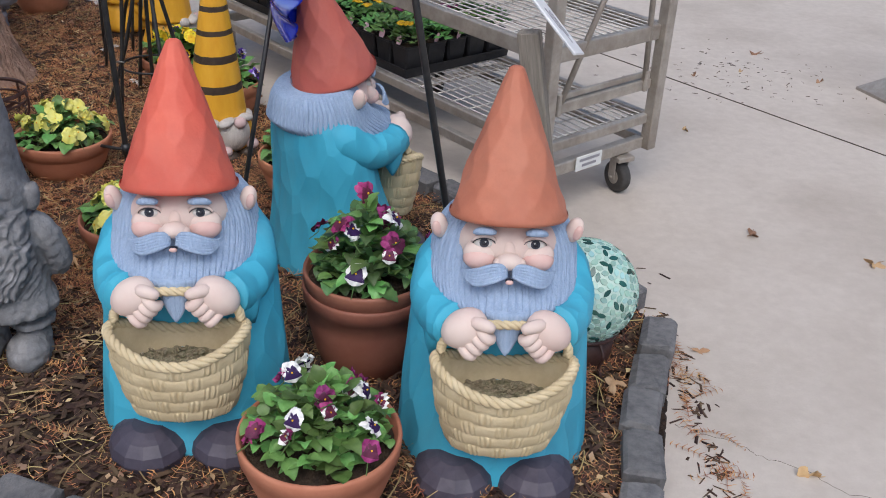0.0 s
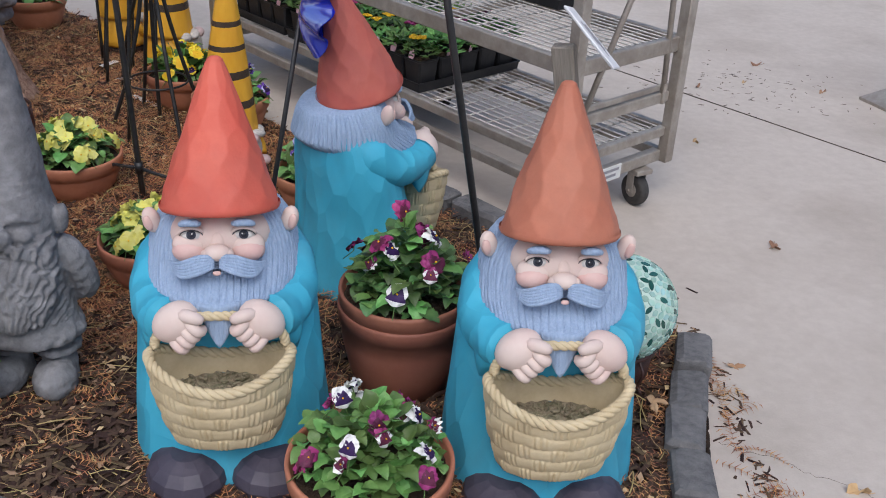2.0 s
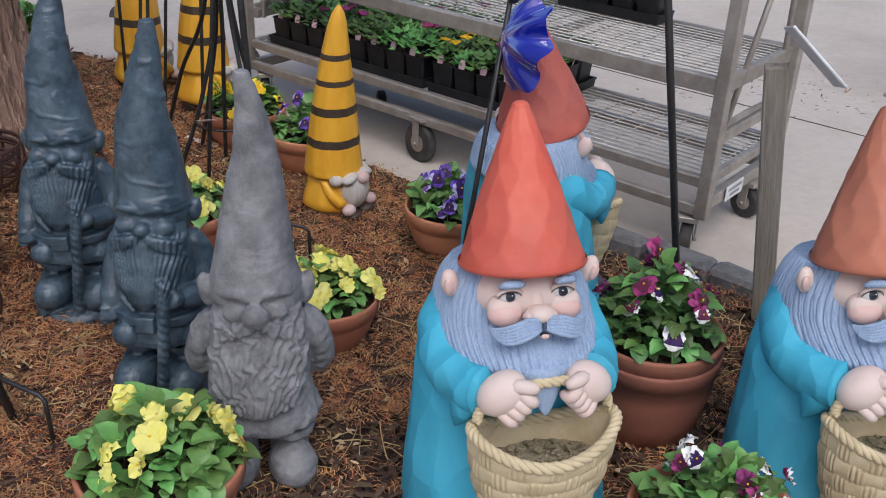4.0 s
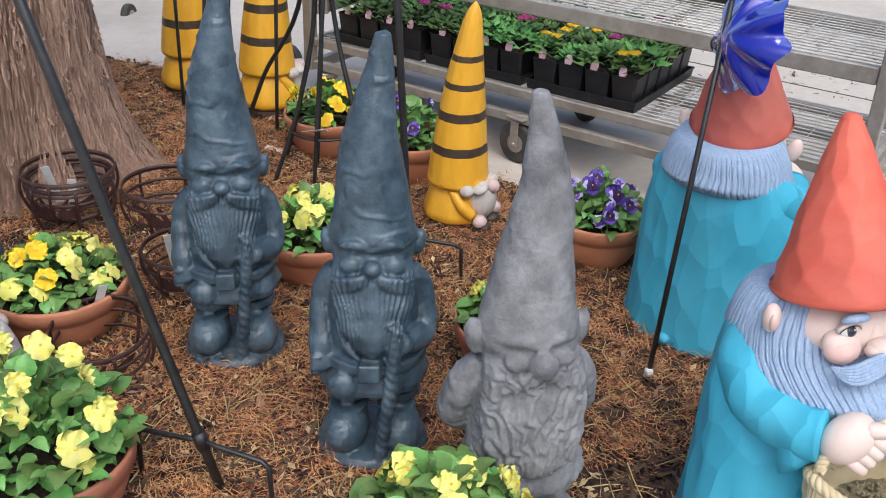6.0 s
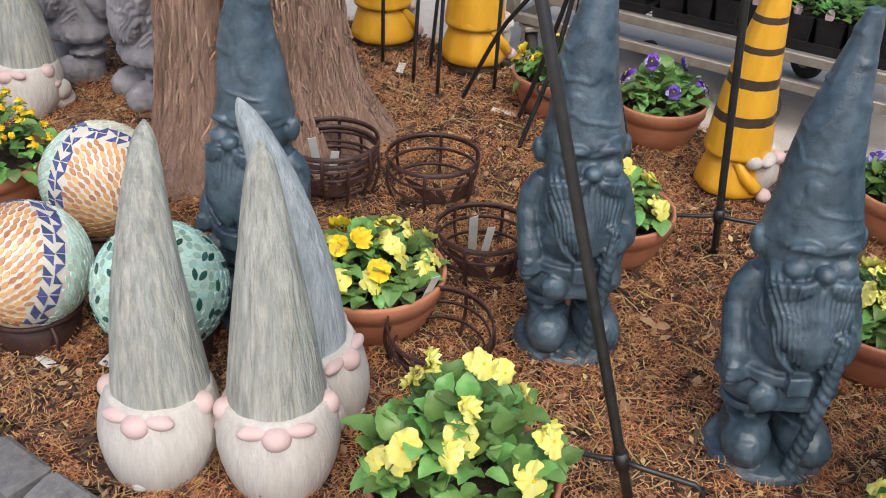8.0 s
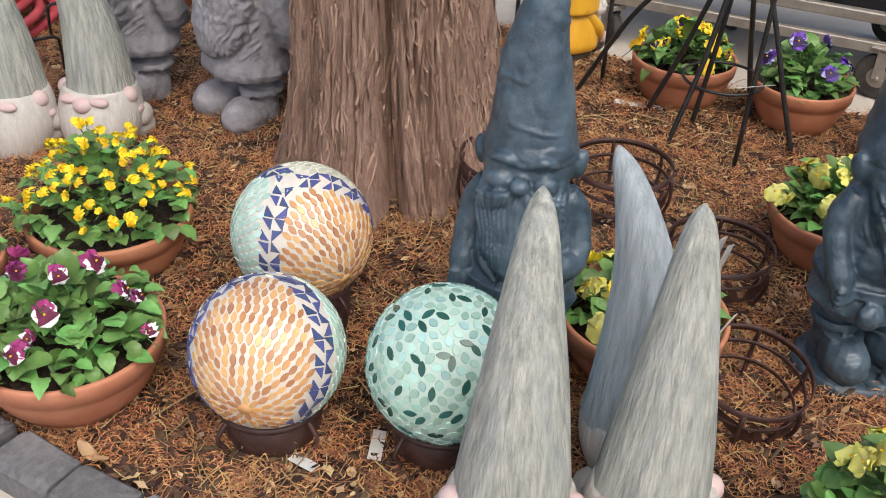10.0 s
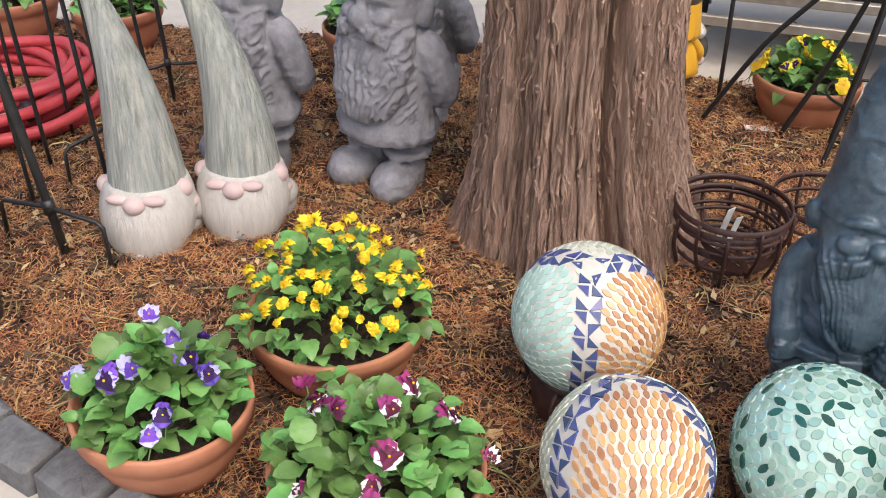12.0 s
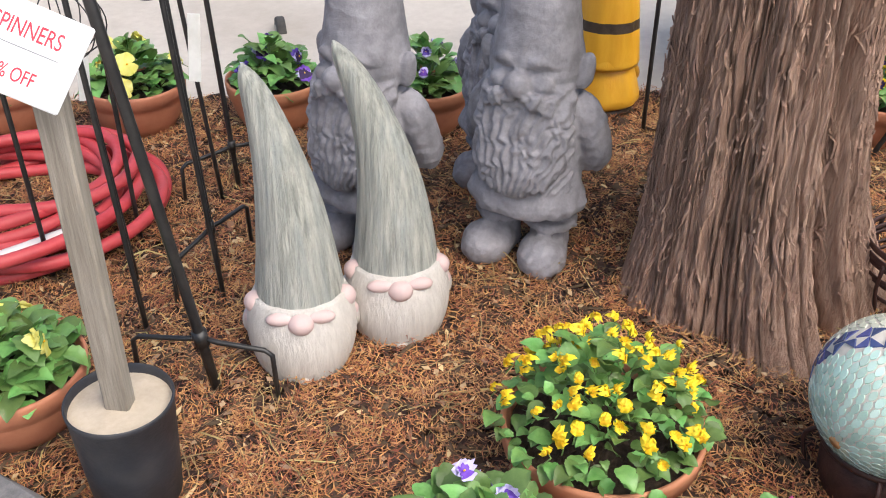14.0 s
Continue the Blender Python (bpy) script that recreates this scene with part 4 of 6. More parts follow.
    co, no = co.reshape(-1, 3), no.reshape(-1, 3)
    x, y, z = co.T
    zb = z - up
    jit = np.array([noise.noise(Vector(p) * 24) for p in co])
    jit2 = np.array([noise.noise(Vector(p) * 70) for p in co])
    beard = (y < -0.030) & (zb > 0.215) & (zb < 0.352) & (np.abs(x) < 0.074 * np.clip((zb - 0.195) / 0.08, 0, 1))
    fan = x / np.clip(0.45 + (zb - 0.20) * 3.6, 0.3, 1)
    d = np.zeros(n)
    if not bulky:
        d += np.where(beard, 0.0019 * np.sin(fan * 640 + 5 * jit), 0)
    else:
        d += np.where(zb > 0.05, 0.0018 * jit, 0) + np.where((zb > 0.17) & (zb < 0.355) & (y < -0.02), 0.0030 * np.sin(fan * 230 + 1.6 * np.sin(z * 120 + 9 * jit) + 5 * jit) + 0.0016 * jit2, 0)
    d += np.where((zb < 0.33) & ~beard, (0.0018 if bulky else 0.0007) * jit2 + 0.0010 * np.sin(z * 95 + 7 * jit) * (np.abs(x) > 0.05), 0.0007 * jit2)
    hat_part = zb > 0.405
    ridge = np.sin(z * 95 + 5 * jit + 1.2 * np.sin(np.arctan2(y, x)))
    d += np.where(hat_part, (0.0026 if not bulky else 0.0012) * np.clip(ridge, -0.3, 1) ** 2 * np.clip(0.5 + 1.2 * np.sin(z * 23 + 2 * np.arctan2(y, x)), 0, 1), 0)
    co = co + no * d[:, None]
    co[:, 1] -= forward * np.clip(1 - co[:, 2] / 0.36, 0, 1)
    me.vertices.foreach_set("co", co.ravel())
    me.materials.clear()
    me.materials.append(mat)
    me.polygons.foreach_set("use_smooth", [True] * len(me.polygons))
    me.update()
    return me


me_d = standing_gnome("bronze_gnome", True, 0, 0.755)
for at, turn in (((-1.292, 2.436, 0), -8), ((-1.068, 2.062, 0), -14), ((-1.851, 2.669, 0), -40)):
    statue("bronze_gnome", me_d, at, turn, "tall blue-black bronze-finish gnome statue with pointed hat and staff", "bronze gnomes", 1.035)
me_g = standing_gnome("stone_gnome", False, 1, 0.768, seed=5, mat=STONE)
statue("stone_gnome", me_g, (-0.879, 1.790, 0), -3, "weathered grey stone gnome statue with a curly beard and tall hat", "stone gnomes")
me_s = standing_gnome("stone_gnome", False, 1, 0.768, 0.0034, seed=8, mat=STONE_PALE, forward=0.01)
for at, turn in (((-2.232, 4.020, 0), -78), ((-2.024, 3.750, 0.012), -72), ((-1.790, 4.000, 0), -72)):
    statue("stone_gnome", me_s, at, turn, "pale grey cast-stone gnome statue, arms held behind, near the tree", "stone gnomes", 1.17)


# ---------------------------------------------------------------- long-hatted gnomes
def bent_hat(m, z0, z1, r0, lean, mat, stripes=None, n=40, k=60, power=0.85, curve=2.2, flat=0.94, back=0.0):
    rows = []
    for i in range(k):
        t = i / (k - 1)
        rad = r0 * (1 - t) ** power * (1 + 0.06 * math.sin(math.pi * t)) + 0.0145 * (1 - t ** 24) + 0.002
        rows.append((t, z0 + (z1 - z0) * t, rad, lean * t ** curve))
    a = np.linspace(0, 2 * np.pi, n, endpoint=False)
    rings = []
    for t, z, rad, dx in rows:
        st = 1 + 0.012 * np.sin(a * 13 + 4 * t) + 0.010 * np.sin(a * 7 - 9 * t)
        rings.append(np.stack([dx + rad * st * np.cos(a), rad * st * flat * np.sin(a) + back * t ** curve, np.full(n, z)], 1))
    if stripes is None:
        m.rings(rings, mat)
    else:
        for i in range(k - 1):
            t = (i + 0.5) / (k - 1)
            dark = any(lo < t < hi for lo, hi in stripes)
            m.rings(rings[i:i + 2], stripes_mat if dark else mat, True, (i == 0, i == k - 2))


stripes_mat = 4


def drift_gnome(lean, back, turn, blue=False):
    m = Mesh()
    H, C, P = 0, 1, 2
    rings = []
    n, k = 120, 30
    a = np.linspace(0, 2 * np.pi, n, endpoint=False)
    for i in range(k):
        t = i / (k - 1)
        z = 0.004 + 0.146 * t
        rad = 0.060 + 0.040 * math.sin(math.pi * (0.10 + 0.72 * t)) ** 0.8
        st = 1 + 0.015 * np.abs(np.sin(a * 17 + 1.5 * math.sin(z * 60)))
        rings.append(np.stack([rad * st * np.cos(a), rad * 0.93 * st * np.sin(a) - 0.006 - 0.034 * (1 - t) ** 1.2, np.full(n, z)], 1))
    m.rings(rings, C)
    c, sn = math.cos(radians(turn)), math.sin(radians(turn))
    bent_hat(m, 0.134, 0.588, 0.066, lean * c + back * sn, H, power=0.95, curve=2.6, back=back * c - lean * sn)
    m.lathe([(0.128, 0.070, 0.066), (0.131, 0.0825, 0.078), (0.138, 0.084, 0.0795), (0.150, 0.081, 0.0765)], 40, H, True, (True, False))
    m.ball((0, -0.090, 0.128), (0.024, 0.022, 0.020), P)
    for s in (1, -1):
        m.ball((s * 0.036, -0.082, 0.136), (0.026, 0.014, 0.012), P, 16, 10)
        m.ball((s * 0.082, -0.020, 0.135), (0.020, 0.020, 0.021), P, 16, 10)
        m.ball((s * 0.088, 0.015, 0.070), (0.024, 0.030, 0.030), C, 16, 10)
        m.ball((s * 0.092, -0.008, 0.096), (0.014, 0.018, 0.012), P, 14, 8)
        m.ball((s * 0.070, 0.030, 0.032), (0.034, 0.042, 0.032), C, 16, 10)
    m.ball((0.0, -0.100, 0.016), (0.018, 0.020, 0.013), C, 14, 8)
    return m.done("drift_gnome", [DRIFT_BLUE if blue else DRIFT, CREAM, PINK])


DR = "driftwood gnomes"
L_DR = "cream-bearded gnome statue with curved grey driftwood hat"
for at, turn, lean, back, label in (((-2.066, 2.285, 0), -28, 0.030, 0.050, L_DR + " at the kerb"), ((-1.886, 2.214, 0), -8, 0.004, 0.018, L_DR + " at the kerb"), ((-1.822, 2.352, 0), 50, -0.075, 0.035, L_DR + " tinged blue"),
                                    ((-2.570, 3.835, 0), -38, -0.052, 0.030, L_DR + " on dry mulch"), ((-2.375, 3.785, 0), -38, -0.080, 0.055, L_DR + " beside the tree")):
    statue("drift_gnome", drift_gnome(lean, back, turn, "blue" in label), at, turn, label, DR)


def bee_gnome():
    m = Mesh()
    Y, W, P, B, S = 0, 1, 2, 3, 4
    m.lathe([(0, 0.078, 0.074), (0.004, 0.082, 0.078), (0.024, 0.080, 0.076), (0.028, 0.06, 0.06)], 32, B)
    # coat: a short flared skirt with soft folds and a sleeve to each side
    m.lathe([(0.022, 0.070, 0.066), (0.028, 0.084, 0.080), (0.038, 0.096, 0.091), (0.055, 0.094, 0.089), (0.085, 0.085, 0.080), (0.12, 0.075, 0.071), (0.145, 0.06, 0.058)], 60, Y, wob=lambda a, z: 1 + 0.022 * np.sin(a * 8) * (z < 0.09))
    bent_hat(m, 0.138, 0.612, 0.070, -0.010, Y, [(0.165, 0.215), (0.365, 0.41), (0.535, 0.575), (0.685, 0.72)], 48, 120, 0.86, back=-0.030)
    m.lathe([(0.128, 0.070, 0.067), (0.130, 0.086, 0.082), (0.138, 0.0875, 0.083), (0.150, 0.084, 0.080), (0.165, 0.078, 0.075)], 48, Y, True, (True, False))
    for s in (1, -1):
        m.tube(smooth_path([(s * 0.068, -0.010, 0.125), (s * 0.074, -0.044, 0.085), (s * 0.060, -0.070, 0.056)], 10), np.interp(np.linspace(0, 1, 10), [0, 0.5, 1], [0.012, 0.016, 0.016]), 16, Y)
        m.ball((s * 0.052, -0.088, 0.042), (0.022, 0.020, 0.017), P, 16, 10)
        m.ball((s * 0.036, -0.080, 0.132), (0.030, 0.020, 0.013), W, 16, 10, (0, s * 12, 0))
        m.ball((s * 0.064, -0.052, 0.128), (0.020, 0.020, 0.017), W, 16, 10)
        m.ball((s * 0.034, -0.080, 0.018), (0.030, 0.036, 0.020), B, 16, 8)
    m.ball((0, -0.066, 0.086), (0.054, 0.044, 0.060), W, 28, 16)
    m.ball((0, -0.100, 0.128), (0.021, 0.019, 0.018), P, 16, 10)
    return m.done("bee_gnome", [BEE, CREAM, PINK, BEE_BLACK, BEE_BLACK])


me_bee = bee_gnome()
for at, turn, s in (((-0.652, 2.897, 0), 50, 1.0), ((-1.045, 3.855, 0), 105, 1.15), ((-1.290, 4.10, 0), 120, 1.15)):
    statue("bee_gnome", me_bee, at, turn, "glossy yellow gnome statue with brown bee stripes on its tall hat", "bee gnomes", s)


# ---------------------------------------------------------------- potted flowers
def pot_mesh(r, h, taper, mat, ridge=True):
    m = Mesh()
    rb = r * taper
    p = [(0.0, rb * 0.9), (0.004, rb), (h * 0.3, rb + (r - rb) * 0.45), (h * 0.62, rb + (r - rb) * 0.78), (h - 0.036, r * 0.945), (h - 0.034, r * 0.985), (h - 0.006, r * 1.0), (h, r * 0.992), (h + 0.001, r * 0.96), (h - 0.004, r * 0.935), (h - 0.05, r * 0.88), (h - 0.055, 0.02)]
    m.lathe(p, 64, 0, True, (True, True))
    return m.done("pot", [mat])


def leaf_mesh(l, w, fold, droop, mat, seed):
    r = np.random.default_rng(seed)
    k = 9
    v, f = [], []
    for i in range(k):
        t = i / (k - 1)
        half = w * math.sin(math.pi * (0.06 + 0.94 * t) ** 0.8) ** 0.75 * (1 + 0.10 * (i % 2))
        x, z = l * t, l * (0.18 * math.sin(t * 2.2) - droop * t * t)
        if i == k - 1:
            half = w * 0.05
        for q, s in ((-1, 1), (-0.5, 0.55), (0, 0), (0.5, 0.55), (1, 1)):
            v.append((x, q * half, z + fold * abs(q) * half + r.normal(0, w * 0.05) * (abs(q) > 0.4)))
    for i in range(k - 1):
        for j in range(4):
            a = i * 5 + j
            f.append((a, a + 1, a + 6, a + 5))
    return Mesh().add(v, f).done("leaf", [mat])


LEAVES = [leaf_mesh(0.040, 0.0150, 0.26, 0.25, LEAF, 1), leaf_mesh(0.035, 0.0158, 0.20, 0.12, LEAF, 2), leaf_mesh(0.030, 0.0125, 0.38, 0.40, LEAF, 3), leaf_mesh(0.044, 0.0150, 0.26, 0.42, LEAF, 4), leaf_mesh(0.036, 0.0162, 0.1, -0.12, LEAF, 8)]
DARK_LEAVES = [leaf_mesh(0.038, 0.0145, 0.30, 0.25, LEAF_DARK, 5), leaf_mesh(0.034, 0.0152, 0.22, 0.12, LEAF_DARK, 6), leaf_mesh(0.027, 0.0105, 0.45, 0.40, LEAF_DARK, 7), leaf_mesh(0.030, 0.0130, 0.2, 0.1, LEAF, 9)]


def petal(m, base, ang, l, w, tip, mat, seed, blotch=None):
    """A rounded, slightly ruffled petal in the xz plane that leans a little to -y."""
    r = np.random.default_rng(seed)
    rows, n = 6, 9
    v, f, fm = [], [], []
    c, s = math.cos(ang), math.sin(ang)
    for i in range(rows):
        t = i / (rows - 1)
        half = w * math.sin(math.pi * min(0.90, 0.16 + 0.60 * t)) ** 0.8
        for j in range(n):
            q = (j / (n - 1) - 0.5) * 2
            x = l * t * (1 - 0.28 * q * q * t)
            y = q * half
            up = tip * t * t + 0.0034 * math.sin(q * 5 + seed) * t * t + 0.0016 * math.sin(q * 11 + 2 * seed) * t + r.normal(0, 0.0004)
            v.append((base[0] + x * c - y * s, base[1] + up, base[2] + x * s + y * c))
    for i in range(rows - 1):
        for j in range(n - 1):
            a = i * n + j
            f.append((a, a + 1, a + n + 1, a + n))
            fm.append(blotch if blotch is not None and i < 3 - abs(j - (n - 2) / 2) / 4 else mat)
    m.add(v, f, mat)
    m.m[-len(f):] = fm


def pansy(size, back, side, low, blotch, eye, seed, mats):
    m = Mesh()
    for i, (ang, l, w, y, mm, bl) in enumerate(((65, 1.0, 0.62, 0.0022, back, None), (115, 1.0, 0.62, 0.0034, back, None), (15, 0.86, 0.52, 0.0, side, blotch), (165, 0.86, 0.52, 0.0006, side, blotch), (270, 0.90, 0.78, -0.0014, low, blotch))):
        petal(m, (0, y, 0), radians(ang + (seed * 13 + i * 29) % 11 - 5), size * l, size * w, 0.004 + 0.005 * (i % 2) - 0.012 * (seed % 3 == 0) + 0.004 * math.sin(seed * 2.3 + i * 1.9), mm, seed * 7 + i, bl)
    m.ball((0, -0.002, 0.001), (size * 0.085, 0.002, size * 0.085), eye, 8, 6)
    m.tube([(0, 0.002, 0), (0, 0.012, -size * 0.5), (0, 0.006, -size * 1.9)], 0.0011, 5, len(mats) - 1)
    return m.done("flower", mats)


def variants(size, back, side, low, blotch, eye, mats, n=3):
    return [pansy(size * (0.88 + 0.12 * i), back, side, low, blotch, eye, 3 + i * 5, mats) for i in range(n)]


F_PALE = variants(0.0255, 0, 0, 0, None, 1, [PALE_YELLOW, GOLD, STEM])
F_GOLD = variants(0.026, 0, 0, 0, 2, 1, [YELLOW, GOLD, GOLD, STEM])
F_BLOTCH = variants(0.022, 0, 0, 0, 2, 1, [YELLOW, GOLD, INK, STEM], 2)
F_VIOLA = variants(0.0105, 0, 0, 0, 1, 1, [YELLOW, GOLD, STEM])
F_MAROON = variants(0.0235, 0, 0, 1, 1, 2, [MAGENTA, MAROON, GOLD, STEM])
F_MAGENTA = variants(0.022, 0, 0, 0, 1, 2, [MAGENTA, MAROON, GOLD, STEM])
F_BICOLOR = variants(0.0195, 0, 1, 1, 2, 3, [MAGENTA, WHITE_PETAL, MAROON, GOLD, STEM])
F_WHITE = variants(0.0235, 0, 0, 0, 1, 2, [WHITE_PETAL, INK, GOLD, STEM])
F_VIOLET = variants(0.024, 0, 1, 0, 2, 3, [VIOLET, LILAC, INK, GOLD, STEM])
F_LILAC = variants(0.018, 0, 0, 0, 1, 2, [LILAC, VIOLET, GOLD, STEM])


def plant_tag(parent, at, turn, l=0.07, mat=TAG, name="plant_tag"):
    m = Mesh().box((0, 0, l / 2), (0.020, 0.0014, l), 0, None, 0.0005)
    ob = part(name, m, mat, parent, "white plastic plant tag")
    ob.matrix_local = pose(*at, *turn)
    return ob


def potted(at, r, h, label, flowers, leaves, dome, seed, count=130, n_flowers=14, spread=1.02, taper=0.66, mat=TERRA, tag=False, size=1.0, double=False, lift=0.0, group="terracotta flower pots", petal_up=0.35):
    """A bowl of bedding flowers: pot, soil, leaves and flowers, each a part."""
    t = thing("flower_pot", at, label, "potted plant", group)
    rr = random.Random(seed)
    z0 = 0.0
    if double:
        part("outer_pot", pot_mesh(r * 1.0, h * 0.86, taper, TERRA_DARK), None, t, "larger brown outer pot")
        z0 = h * 0.14
    ob = part("pot", pot_mesh(r * (0.985 if double else 1), h if not double else h * 0.86, taper, mat), None, t)
    ob.matrix_local = pose(0, 0, z0)
    zs = h - 0.022
    rs = r * 0.90
    rng2 = np.random.default_rng(seed)
    a = np.linspace(0, 2 * np.pi, 40, endpoint=False)
    soil = [np.stack([rs * q * np.cos(a), rs * q * np.sin(a), np.full(40, zs) + rng2.normal(0, 0.003, 40) + 0.008 * (1 - q)], 1) for q in (1.0, 0.85, 0.7, 0.5, 0.3, 0.12)]
    part("soil", Mesh().rings(soil, 0, True, (False, True)), SOIL, t)

    def place(name, me, rho, ang, z, rx, rz, sc):
        o = new(name, me)
        o.parent = t
        o.matrix_local = pose(rho * math.cos(ang), rho * math.sin(ang), z, 0, 0, math.degrees(ang)) @ pose(0, 0, 0, 0, rx, rz) @ Matrix.Scale(sc, 4)

    count = min(290, int(count * 1.45))
    for i in range(count):
        q = math.sqrt((i + 0.5) / count)
        ang = i * 2.39996 + rr.uniform(-0.3, 0.3)
        rho = r * spread * q * rr.uniform(0.86, 1.06)
        top = dome * (1 - 0.75 * q * q)
        z = zs + 0.010 + top * rr.uniform(0.12, 1.08)
        tilt = -50 + 58 * q + rr.uniform(-40, 34)
        place("leaf", leaves[rr.randrange(len(leaves))], max(0.0, rho - 0.024), ang, z, tilt, rr.uniform(-95, 95), size * rr.uniform(0.62, 1.30))
    for i in range(n_flowers):
        q = math.sqrt((i + 0.6) / n_flowers) * 0.95
        ang = i * 2.39996 * 1.7 + seed + rr.uniform(-0.4, 0.4)
        rho = r * spread * q * rr.uniform(0.8, 1.08)
        z = zs + dome * (1.06 - 0.78 * q * q) * rr.uniform(0.82, 1.18) + 0.012
        me = flowers[rr.randrange(len(flowers))]
        o = new("flower", me)
        o.parent = t
        face = math.degrees(ang) + 90 if q > 0.45 else -math.degrees(rr.uniform(0.4, 2.2)) + 90
        o.matrix_local = pose(rho * math.cos(ang), rho * math.sin(ang), z, 0, 0, face + rr.uniform(-35, 35)) @ pose(0, 0, 0, -rr.uniform(10, 55), rr.uniform(-20, 20), 0) @ Matrix.Scale(rr.uniform(0.85, 1.15), 4)
    if tag:
        plant_tag(t, (r * 0.55, -r * 0.62, h - 0.03), (20, 10, 25))
    return t


PL = "terracotta bowl of pale yellow pansies"
potted((-0.168, 1.355, 0), 0.146, 0.155, "terracotta pot of maroon and white pansies between two gnomes", F_MAROON[:1] + F_MAGENTA + F_BICOLOR + F_WHITE[1:2], LEAVES, 0.115, 1, 198, 18, 0.98, size=0.85)
potted((-0.113, 1.80, 0), 0.140, 0.235, "two nested brown terracotta pots of magenta pansies", F_MAGENTA + F_BICOLOR + F_MAROON + F_WHITE[:2], DARK_LEAVES + LEAVES[:2], 0.145, 2, 195, 16, 0.98, 0.72, TERRA_DARK, double=True)
potted((-1.075, 2.70, 0), 0.140, 0.125, PL + " behind the bronze gnomes", F_PALE, LEAVES[:3], 0.085, 3, 120, 22)
potted((-0.735, 2.20, 0), 0.128, 0.125, PL + " beside the stone gnome", F_PALE, LEAVES[:3], 0.085, 4, 120, 20)
potted((-1.055, 1.645, 0), 0.145, 0.14, PL + " at the front edge", F_PALE, LEAVES, 0.11, 5, 190, 14, 1.05, size=0.98)
potted((-1.655, 2.565, 0), 0.150, 0.130, PL + " with a white tag", F_PALE + F_GOLD[:1], LEAVES[:3], 0.08, 6, 140, 24, tag=True)
potted((-1.642, 1.975, 0), 0.148, 0.145, "terracotta pot of large-leaved pale yellow pansies at the kerb", F_PALE, LEAVES, 0.165, 7, 200, 19, 1.12, size=1.05)
potted((-0.905, 3.46, 0), 0.140, 0.130, "terracotta bowl of golden yellow pansies by the cart", F_GOLD + F_BLOTCH, LEAVES, 0.09, 8, 110, 16)
potted((-0.705, 3.22, 0), 0.130, 0.130, "terracotta bowl of leafy violet pansies by the cart", F_VIOLET, LEAVES, 0.10, 9, 110, 5)
potted((-0.36, 2.62, 0), 0.125, 0.130, "terracotta bowl of violet and lilac pansies", F_VIOLET + F_LILAC, LEAVES, 0.10, 10, 120, 18)
potted((-2.575, 2.885, 0), 0.160, 0.130, "terracotta bowl of maroon and white pansies at the kerb", F_BICOLOR + F_MAROON[:1] + F_BICOLOR + F_MAGENTA[:1], LEAVES, 0.115, 11, 200, 13, 1.08, size=1.02)
potted((-2.785, 3.185, 0), 0.142, 0.130, "terracotta bowl of violet and lilac pansies at the kerb", F_VIOLET + F_LILAC, LEAVES, 0.12, 12, 190, 14, 1.05, size=1.0)
potted((-2.45, 3.235, 0), 0.160, 0.130, "terracotta bowl of small bright yellow violas", F_VIOLA, LEAVES[:3], 0.15, 13, 200, 84, 1.18, size=0.86)
potted((-3.04, 4.03, 0), 0.130, 0.125, "terracotta pot of leafy cream-yellow pansies beside a bucket", F_PALE, LEAVES, 0.085, 14, 130, 4, size=1.2)
potted((-2.28, 4.90, 0), 0.135, 0.140, PL + " at the back of the bed", F_PALE, LEAVES, 0.10, 15, 100, 6, size=1.2)
potted((-2.00, 4.66, 0), 0.130, 0.140, "terracotta bowl of leafy violet pansies at the back of the bed", F_VIOLET, LEAVES, 0.11, 16, 100, 6, size=1.2)
potted((-1.73, 4.36, 0), 0.130, 0.140, "terracotta bowl of lilac pansies behind the stone gnomes", F_LILAC, LEAVES, 0.11, 17, 100, 6, size=1.2)
potted((-2.52, 5.15, 0), 0.135, 0.140, PL + " at the back of the bed", F_PALE, LEAVES, 0.10, 18, 100, 6, size=1.2)


# ---------------------------------------------------------------- gazing balls
def lens_tile(l, w, mat, name):
    n = 12
    a = np.linspace(0, 2 * np.pi, n, endpoint=False)
    x, y = l * np.cos(a), w * np.sin(a) * np.abs(np.sin(a)) ** 0.6
    lo = np.stack([x, y, np.full(n, -0.001)], 1)
    hi = np.stack([x * 0.93, y * 0.90, 0.0013 - 0.3 * (x * x + y * y) / 0.25], 1)
    return Mesh().rings([lo, hi], 0, False, (False, True)).done(name, [mat])


def tri_tile(s, mat):
    p = np.array([(s * 0.75, -s * 0.62), (-s * 0.62, s * 0.72), (-s * 0.62, -s * 0.62)])
    lo = np.c_[p, [-0.001] * 3]
    hi = np.c_[p * 0.92, [0.0012] * 3]
    return Mesh().rings([lo, hi], 0, False, (False, True)).done("tile", [mat])


